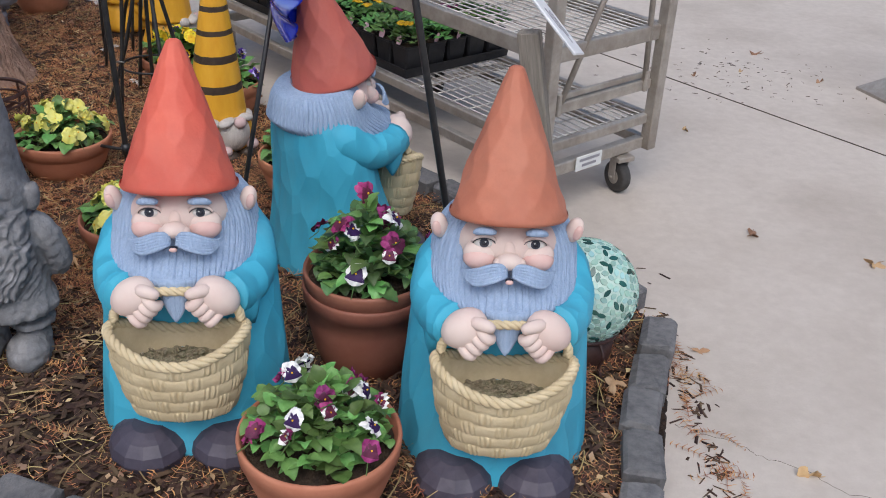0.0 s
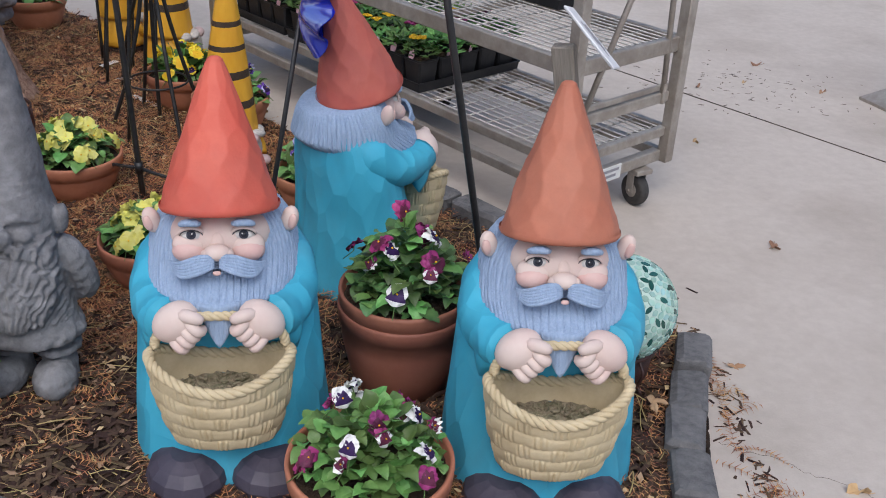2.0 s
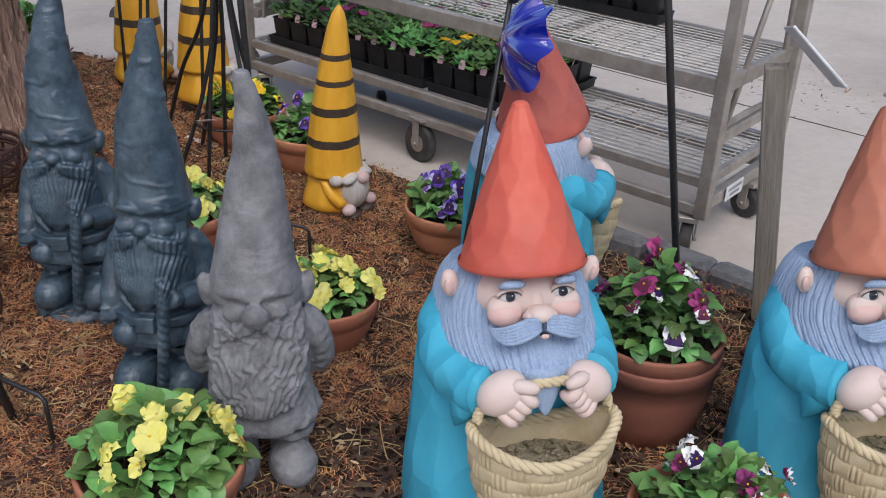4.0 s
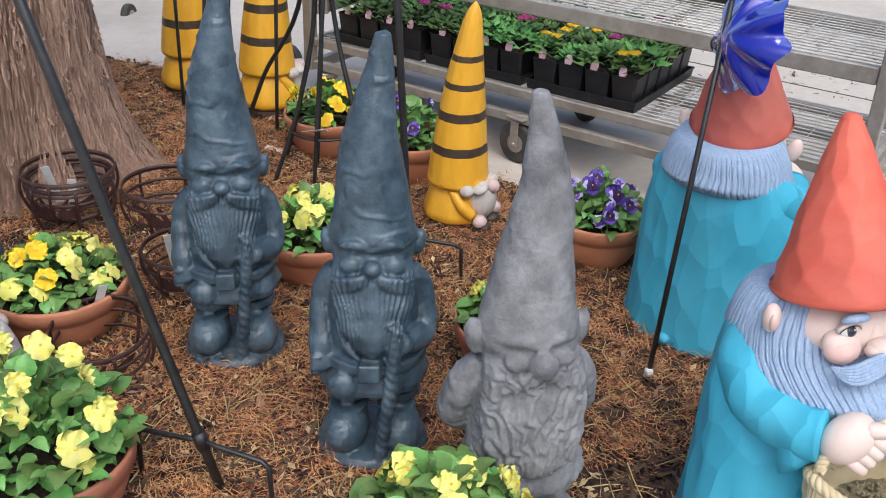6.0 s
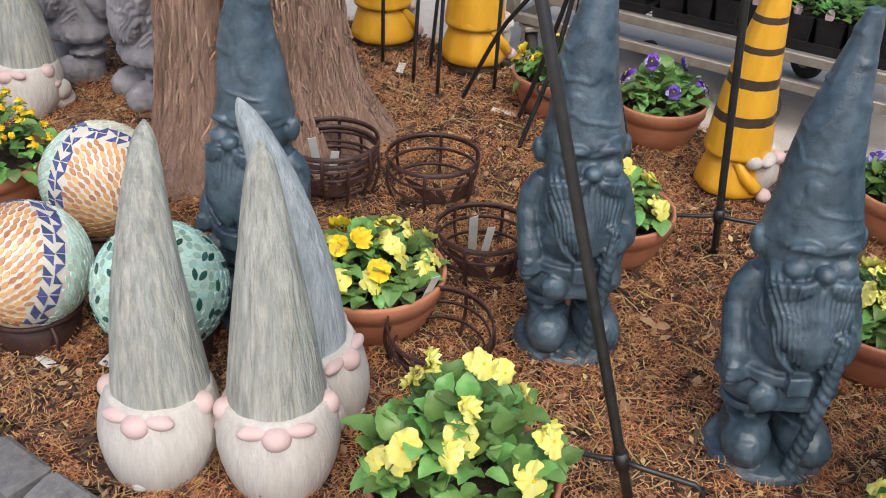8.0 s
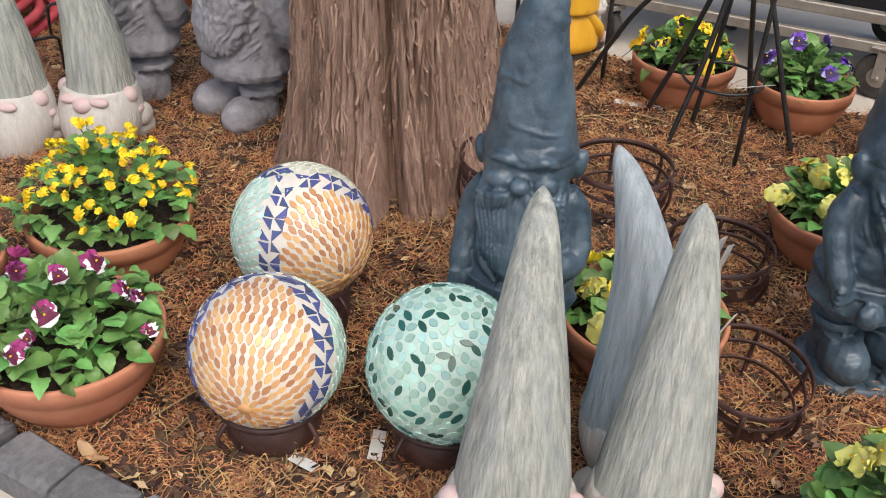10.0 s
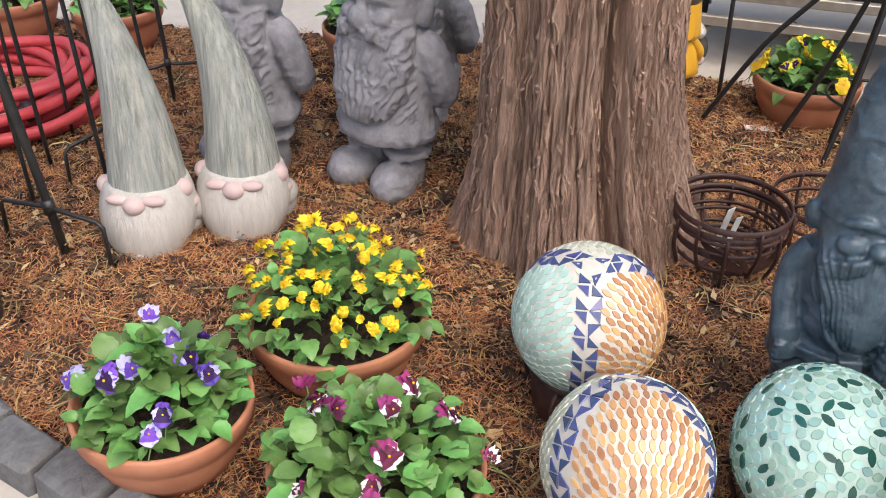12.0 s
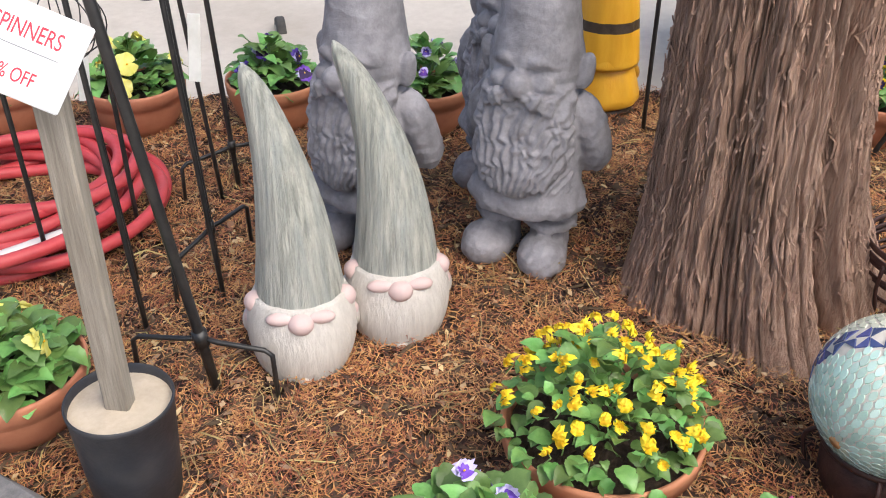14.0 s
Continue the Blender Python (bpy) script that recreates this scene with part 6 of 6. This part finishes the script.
# ---------------------------------------------------------------- nursery cart
def cart():
    """Local frame: x along the length, y across, the near post at the origin."""
    t = new("plant_cart")
    L, W = 1.88, 0.47
    t.matrix_world = Matrix.Translation((0.325, 2.522, 0)) @ Matrix(((-0.640, 0.768, 0, 0), (0.768, 0.640, 0, 0), (0, 0, 1, 0), (0, 0, 0, 1)))
    tagged(t, "galvanised steel nursery cart with wire shelves, worn and stained", "cart")

    def bar(name, a, b, w, h, mat=STEEL):
        a, b = np.array(a, float), np.array(b, float)
        d = b - a
        l = np.linalg.norm(d)
        ob = part(name, Mesh().box((0, 0, 0), (l, w, h), 0, None, 0.0025), mat, t)
        x = Vector(d / l)
        ref = Vector((0, 0, 1)) if abs(x.z) < 0.9 else Vector((0, 1, 0))
        y = ref.cross(x).normalized()
        z = x.cross(y)
        ob.matrix_local = Matrix.Translation((a + b) / 2) @ Matrix((x, y, z)).transposed().to_4x4()
        return ob

    for x in (0, L):
        for y in (0, W):
            bar("post", (x, y, 0.105), (x, y, 1.30), 0.036, 0.036)
    for x in (0.02, L - 0.02):
        bar("end_rail", (x, 0.018, 0.125), (x, W - 0.018, 0.125), 0.03, 0.036)
        bar("end_rail", (x, 0.018, 0.315), (x, W - 0.018, 0.315), 0.026, 0.032)
        bar("end_rail", (x, 0.018, 0.345), (x, W - 0.018, 0.345), 0.012, 0.018)
        part("bracket", Mesh().box((x - 0.012, 0.05, 0.33), (0.02, 0.016, 0.065), 0, None, 0.003), STEEL, t)
        part("bracket", Mesh().box((x - 0.012, W - 0.05, 0.33), (0.02, 0.016, 0.065), 0, None, 0.003), STEEL, t)
        part("rod", Mesh().tube([(x - 0.012, 0.06, 0.33), (x - 0.012, 0.22, 0.66), (x - 0.012, 0.30, 0.85)], 0.0085, 10), STEEL, t)
        part("rod", Mesh().tube([(x - 0.012, W - 0.05, 0.33), (x - 0.012, W - 0.075, 0.70), (x - 0.012, W - 0.08, 0.90)], 0.0085, 10), STEEL, t)
    bar("side_rail", (0.018, 0.0, 0.125), (L - 0.018, 0.0, 0.125), 0.026, 0.030)
    bar("side_rail", (0.018, W, 0.125), (L - 0.018, W, 0.125), 0.026, 0.030)
    plate = part("plate", Mesh().box((-0.0005, 0.20, 0.128), (0.004, 0.11, 0.045), 0, None, 0.001), TAG, t, "worn white maker's plate")
    part("print_bar", Mesh().box((-0.003, 0.20, 0.138), (0.001, 0.085, 0.008), 0), INK_GREY, plate)
    part("print_bar", Mesh().box((-0.003, 0.20, 0.121), (0.001, 0.06, 0.008), 0), INK_GREY, plate)
    for z, rail in ((0.205, 0.030), (0.475, 0.045), (0.86, 0.04)):
        sh = part("shelf", Mesh().box((L / 2, 0.006, z), (L - 0.04, 0.022, rail), 0, None, 0.003), STEEL, t)
        part("shelf_rail", Mesh().box((L / 2, W - 0.006, z), (L - 0.04, 0.022, rail), 0, None, 0.003), STEEL, sh)
        for x in (0.012, L - 0.012):
            part("shelf_rail", Mesh().box((x, W / 2, z), (0.022, W - 0.036, rail), 0, None, 0.003), STEEL, sh)
        for x in (L * 0.34, L * 0.67):
            part("shelf_rail", Mesh().box((x, W / 2, z - 0.012), (0.022, W - 0.036, 0.02), 0, None, 0.003), STEEL, sh)
        for i in range(15):
            y = 0.03 + i * (W - 0.06) / 14
            part("wire", Mesh().tube([(0.02, y, z + rail / 2 - 0.004), (L - 0.02, y, z + rail / 2 - 0.004)], 0.0024, 6), WIRE, sh)
        for i in range(24):
            x = 0.04 + i * (L - 0.08) / 23
            part("wire", Mesh().tube([(x, 0.01, z + rail / 2 - 0.0085), (x, W - 0.01, z + rail / 2 - 0.0085)], 0.0026, 6), WIRE, sh)
    for x, y, an in ((0.04, 0.01, 70), (0.02, 0.37, 12), (1.02, 0.0, 8), (1.02, W, 30), (L - 0.06, 0.02, 40), (L - 0.06, W - 0.03, 80)):
        big = abs(x - 1.02) < 0.01
        R = 0.066 if big else 0.050
        w = new("caster")
        w.parent = t
        w.matrix_local = pose(x, y, R - 0.022, 0, 0, an)
        part("tyre", Mesh().rings([np.stack([(R - q) * np.cos(np.linspace(0, 6.2832, 36, endpoint=False)), np.full(36, yy), (R - q) * np.sin(np.linspace(0, 6.2832, 36, endpoint=False))], 1) for yy, q in ((-0.016, 0.010), (-0.015, 0.003), (-0.009, 0.0), (0.009, 0.0), (0.015, 0.003), (0.016, 0.010))], 0, True), RUBBER, w)
        part("hub", Mesh().rings([np.stack([q * np.cos(np.linspace(0, 6.2832, 24, endpoint=False)), np.full(24, yy), q * np.sin(np.linspace(0, 6.2832, 24, endpoint=False))], 1) for yy, q in ((-0.019, 0.010), (-0.018, R * 0.45), (0.018, R * 0.45), (0.019, 0.010))], 0, False), STEEL, w)
        for s in (1, -1):
            part("fork", Mesh().box((0.0, s * 0.024, R * 0.55), (0.030, 0.004, R * 1.25), 0, None, 0.001), STEEL, w)
        part("plate", Mesh().box((0, 0, R * 1.2 + 0.006), (0.07, 0.06, 0.016 if not big else 0.008), 0, None, 0.002), STEEL, w)
        part("axle", Mesh().tube([(0, -0.030, 0), (0, 0.030, 0)], 0.006, 8), STEEL, w)
    return t


the_cart = cart()
CART = the_cart.matrix_world.copy()


def tuft(seed, mats, flowers):
    """A little bedding plant: a dome of small leaves with a few blossoms."""
    r = np.random.default_rng(seed)
    m = Mesh()
    for i in range(46):
        an, q = i * 2.4, math.sqrt((i + 0.5) / 46)
        rho = 0.038 * q
        z = 0.012 + 0.040 * (1 - 0.6 * q * q) * r.uniform(0.5, 1.0)
        l, w = r.uniform(0.018, 0.030), r.uniform(0.007, 0.011)
        d = np.array((math.cos(an), math.sin(an), r.uniform(-0.1, 0.9)))
        d /= np.linalg.norm(d)
        s = np.cross(d, (0, 0, 1.0))
        s /= np.linalg.norm(s)
        c = np.array((rho * math.cos(an), rho * math.sin(an), z))
        up = np.cross(s, d) * 0.004
        m.add([c, c + d * l * 0.45 + s * w - up, c + d * l, c + d * l * 0.45 - s * w - up, c + d * l * 0.5 + up * 0.4], [(0, 1, 4), (1, 2, 4), (2, 3, 4), (3, 0, 4)], 0)
    for i in range(flowers):
        an = r.uniform(0, 6.28)
        c = np.array((0.020 * math.cos(an), 0.020 * math.sin(an), 0.062 + r.uniform(0, 0.012)))
        for j in range(5):
            b = j * 1.2566
            m.ball(c + (0.009 * math.cos(b), 0.009 * math.sin(b), 0), (0.009, 0.009, 0.0025), 1, 8, 5, (r.uniform(-25, 25), r.uniform(-25, 25), 0))
    return m.done("seedling", mats)


TUFTS = [tuft(1, [LEAF, PALE_YELLOW], 0), tuft(2, [LEAF, MAGENTA], 1), tuft(3, [LEAF_DARK, MAGENTA], 1), tuft(4, [LEAF, GOLD], 2), tuft(5, [LEAF, GOLD], 0), tuft(6, [LEAF_DARK, MAROON], 2)]
CELL = Mesh().rings([[(s * x, s * y, z) for x, y in ((1, -0.85), (1, 0.85), (0.85, 1), (-0.85, 1), (-1, 0.85), (-1, -0.85), (-0.85, -1), (0.85, -1))] for s, z in ((0.029, 0.0), (0.036, 0.076), (0.0375, 0.078), (0.0375, 0.082), (0.035, 0.082), (0.034, 0.07))], 0, False, (True, False)).done("cell_pot", [PLASTIC])
CELL_SOIL = Mesh().rings([[(s * x, s * y, z) for x, y in ((1, -0.85), (1, 0.85), (0.85, 1), (-0.85, 1), (-1, 0.85), (-1, -0.85), (-0.85, -1), (0.85, -1))] for s, z in ((0.0335, 0.071), (0.02, 0.074))], 0, True, (False, True)).done("soil", [SOIL])
PINK_TAG = Mesh().rings([np.stack([0.011 * np.cos(np.linspace(0, 6.283, 14, endpoint=False)) * (1 if True else 1), np.full(14, y), 0.016 * np.sin(np.linspace(0, 6.283, 14, endpoint=False))], 1) for y in (-0.0008, 0.0008)], 0, False).done("pink_tag", [TAG_PINK])


def tray(s0, v0, nx, ny, z, seed, kinds, label):
    """A black tray of cell pots on the cart's shelf, s0 along the cart and v0 across it."""
    t = new("seedling_tray")
    t.matrix_world = CART @ pose(s0, v0, z)
    tagged(t, label, "plant tray", "black trays of bedding plants")
    rr = random.Random(seed)
    p = 0.0885
    w, d = nx * p + 0.012, ny * p + 0.012
    m = Mesh()
    m.rings([[(x * w * q, y * d * q, zz) for x, y in ((0.5, -0.5), (0.5, 0.5), (-0.5, 0.5), (-0.5, -0.5))] for q, zz in ((0.985, 0.0), (1.0, 0.026), (1.012, 0.026), (1.012, 0.031), (0.99, 0.031), (0.975, 0.006))], 0, False, (True, True))
    ob = part("tray", m, PLASTIC, t)
    ob.matrix_local = pose((w - 0.012) / 2, (d - 0.012) / 2, 0)
    for i in range(nx):
        for j in range(ny):
            x, y = (i + 0.5) * p, (j + 0.5) * p
            c = new("cell_pot", CELL)
            c.parent = t
            c.matrix_local = pose(x, y, 0.006) @ Matrix.Scale(1.14, 4)
            so = new("soil", CELL_SOIL)
            so.parent = c
            f = new("seedling", TUFTS[kinds[rr.randrange(len(kinds))]])
            f.parent = c
            f.matrix_local = pose(rr.uniform(-0.004, 0.004), rr.uniform(-0.004, 0.004), 0.068, 0, 0, rr.uniform(0, 360)) @ Matrix.Scale(rr.uniform(1.0, 1.4), 4)
            if j == 0 or i == 0 or rr.random() < 0.2:
                g2 = new("pink_tag", PINK_TAG)
                g2.parent = c
                g2.matrix_local = pose(rr.uniform(-0.01, 0.01) - (0.03 if i == 0 and j else 0), -0.032 if j == 0 else 0, 0.092, -14, rr.uniform(-12, 12), 0 if j == 0 else 70)


tray(0.66, 0.03, 4, 5, 0.218, 1, [0, 3, 4, 1], "black tray of green bedding plants with gold blossoms")
tray(1.045, 0.03, 4, 5, 0.218, 2, [1, 2, 0, 4], "black tray of bedding plants with pink tags")
tray(1.43, 0.03, 4, 5, 0.218, 3, [2, 5, 1], "black tray of dark-leaved maroon bedding plants")
tray(0.40, 0.365, 4, 1, 0.497, 4, [0, 3], "black tray of young bedding plants on the upper shelf")

far_cart = copy_thing(the_cart, Matrix.Translation((-1.53, 5.32, 0)) @ Matrix(((-0.640, 0.768, 0, 0), (0.768, 0.640, 0, 0), (0, 0, 1, 0), (0, 0, 0, 1))))
tagged(far_cart, "second galvanised nursery cart farther off on the concrete")

# ---------------------------------------------------------------- on the concrete
joint = Mesh()
a0, b0 = np.array((0.739, 4.18)), np.array((1.594, 3.144))
d0 = (b0 - a0) / np.linalg.norm(b0 - a0)
joint.box((0, 0, 0), (12.0, 0.007, 0.004), 0)
ob = part("expansion_joint", joint, SOIL)
ob.matrix_world = pose(*(a0 + d0 * 0.6), -0.0225, 0, 0, math.degrees(math.atan2(d0[1], d0[0])))
tagged(ob, "dark sawn joint across the concrete slab", "joint", kind="structure")
crack = smooth_path([(0.545, 1.63, 0), (0.60, 1.60, 0), (0.66, 1.575, 0), (0.70, 1.535, 0), (0.775, 1.50, 0), (0.84, 1.44, 0), (0.97, 1.40, 0)], 40)
rk = np.random.default_rng(2)
crack[:, :2] += rk.normal(0, 0.0025, (40, 2))
crack[:, 2] = -0.0222
tagged(part("crack", Mesh().tube(crack, 0.0011, 4, flat=0.4), SOIL), "thin jagged crack in the concrete slab", "crack", kind="structure")

wedge = Mesh()
wedge.rings([[(0.16, -0.16, 0), (0.16, 0.16, 0), (-0.16, 0.16, 0), (-0.16, -0.16, 0)], [(0.16, -0.16, 0.012), (0.16, 0.16, 0.012), (-0.16, 0.16, 0.012), (-0.16, -0.16, 0.012)], [(0.05, -0.05, 0.10), (0.05, 0.05, 0.10), (-0.05, 0.05, 0.10), (-0.05, -0.05, 0.10)]], 0, False)
wt = thing("post_base", (1.955, 3.74, -0.022), "grey painted steel post base on the concrete", "post base", turn=20)
part("foot", wedge, STEEL, wt)
part("post", Mesh().box((0, 0, 0.7), (0.07, 0.07, 1.25), 0, None, 0.004), STEEL, wt)


def dead_leaf(size, seed, lobed):
    r = np.random.default_rng(seed)
    n = 26
    v, f = [(0, 0, 0.004)], []
    for i in range(n):
        a = 2 * math.pi * i / n
        q = (0.62 + 0.38 * math.cos(a * 5)) if lobed else (0.5 + 0.5 * abs(math.cos(a)) ** 1.5)
        v.append((size * q * math.cos(a) * 1.25, size * q * math.sin(a) * (0.85 if lobed else 0.6), 0.006 + 0.010 * math.sin(a * 2 + seed) + r.normal(0, 0.002)))
    f = [(0, 1 + i, 1 + (i + 1) % n) for i in range(n)]
    m = Mesh().add(v, f)
    m.add([(x, y, z - 0.0008) for x, y, z in v], [tuple(reversed(q)) for q in f])
    m.tube([(-size * 0.5, 0, 0.006), (-size * 1.1, 0.1 * size, 0.003), (-size * 1.6, 0.15 * size, 0.008)], 0.0009, 5)
    return m.done("dead_leaf", [DRY_LEAF])


DEAD = [dead_leaf(0.030, 1, True), dead_leaf(0.022, 2, False), dead_leaf(0.017, 3, False), dead_leaf(0.038, 4, True)]
big = new("dead_leaf", DEAD[3])
big.matrix_world = pose(0.415, 1.70, 0.025, 30, 15, 70)
tagged(big, "large tan oak leaf propped on mulch by the pavers", "leaf", "fallen leaves")
rl = random.Random(9)
spots = [(1.10, 3.92), (1.32, 4.0), (0.93, 3.3), (1.25, 2.35), (0.78, 1.48), (1.62, 3.9), (1.45, 4.25), (0.66, 1.90), (0.95, 2.5), (-2.37, 2.93), (-1.1, 2.4), (-0.5, 2.4)]
spots += [(rl.uniform(-2.8, -0.6), rl.uniform(2.0, 4.4)) for i in range(70)]
for x, y in spots:
    on_bed = float(edge_distance(np.array([x]), np.array([y]))[0]) > 0
    if math.hypot(x + 1.79, y - 3.39) < 0.36:
        continue
    o = new("dead_leaf", DEAD[rl.randrange(3)])
    o.matrix_world = pose(x, y, 0.012 if on_bed else -0.021, rl.uniform(-8, 8), rl.uniform(-8, 8), rl.uniform(0, 360)) @ Matrix.Scale(rl.uniform(0.6, 1.15), 4)
    tagged(o, "dry tan leaf fallen on the mulch" if on_bed else "dry tan leaf fallen on the concrete", "leaf", "fallen leaves")


def crumbs(count, seed, cx, cy, sx, sy, name, label, make, material):
    """Bits of bark and leaf on the slab beside the bed."""
    r = np.random.default_rng(seed)
    vs, fs, n = [], [], 0
    for i in range(count):
        v, f = make(r)
        x, y = cx + r.normal(0, sx), cy + r.normal(0, sy)
        if edge_distance(np.array([x]), np.array([y]))[0] > -0.01:
            continue
        a = r.uniform(0, 6.283)
        c, s = math.cos(a), math.sin(a)
        q = np.stack([v[:, 0] * c - v[:, 1] * s + x, v[:, 0] * s + v[:, 1] * c + y, v[:, 2] - 0.021], 1)
        vs.append(q)
        fs += [tuple(j + n for j in t) for t in f]
        n += len(v)
    me = bpy.data.meshes.new(name)
    me.from_pydata(np.concatenate(vs).tolist(), [], fs)
    me.materials.append(material)
    me.update()
    tagged(new(name, me), label, "litter", kind="stuff")


crumbs(120, 31, 0.60, 1.62, 0.022, 0.26, "bark_crumbs", "bark chips spilled on the slab beside the pavers", lambda r: tuple((chip(r)[0] * 0.6, chip(r)[1])), CHIP)
crumbs(28, 32, 0.60, 1.55, 0.022, 0.28, "frond_crumbs", "dry fronds spilled on the slab beside the pavers", frond, NEEDLE)
crumbs(160, 33, 1.25, 3.95, 0.28, 0.18, "bark_crumbs", "dark bark crumbs scattered over the slab", lambda r: tuple((chip(r)[0] * 0.45, chip(r)[1])), CHIP)

for x, y, z, a, l in ((-1.287, 3.849, 0.016, 70, 0.10), (-1.05, 3.44, 0.016, -35, 0.13), (-2.16, 2.55, 0.012, 60, 0.07), (-2.28, 2.56, 0.012, 120, 0.05)):
    m = Mesh().box((0, 0, 0), (l, 0.022, 0.0015), 0, None, 0.0004)
    o = tagged(part("paper_tag", m, TAG), "loose white paper plant tag lying on mulch", "tag", "loose tags")
    o.matrix_world = pose(x, y, z, 8, 4, a)
# long dry twigs on the bed
for pts in (((-2.50, 3.55), (-2.35, 3.45), (-2.20, 3.50), (-2.02, 3.48)), ((-2.35, 2.80), (-2.20, 2.84), (-2.10, 2.80)), ((-0.62, 2.02), (-0.52, 2.06), (-0.46, 2.10))):
    p = smooth_path([(x, y, 0.018 + 0.006 * (i % 2)) for i, (x, y) in enumerate(pts)], 20)
    tagged(part("twig", Mesh().tube(p, np.linspace(0.0032, 0.0014, 20), 6), STRAW), "thin dry twig lying on the mulch", "twig", "dry twigs")

for x, y, z, l, a in ((-2.605, 4.04, 0.50, 0.125, 35), (-2.72, 4.23, 0.44, 0.12, 20), (-2.83, 4.38, 0.42, 0.10, 60)):
    o = tagged(part("hanging_tag", Mesh().box((0, 0, 0), (0.021, 0.0016, l), 0, None, 0.0005), TAG), "long white paper tag hanging on a stake", "tag", "hanging tags")
    o.matrix_world = pose(x, y - 0.012, z + l / 2, 4, 6, -a)
for x, y, z in ((-2.64, 4.09, 0.68), (-2.79, 4.12, 0.60), (-2.71, 4.30, 0.66)):
    h = thing("wind_spinner", (x, y, z), "dark wire spinner hub on a stake", "garden ornament", "wind spinners")
    part("hub", Mesh().lathe([(-0.035, 0.020), (-0.030, 0.026), (0.030, 0.028), (0.035, 0.022)], 20), BLACK_METAL, h)
    for j in range(5):
        al = np.linspace(0, 2 * np.pi, 30)
        ph = j * 0.63
        part("wire_loop", Mesh().tube(np.stack([0.075 * np.cos(al) * math.cos(ph), 0.075 * np.cos(al) * math.sin(ph), 0.03 + 0.06 * np.sin(al)], 1), 0.0012, 5), BLACK_METAL, h)
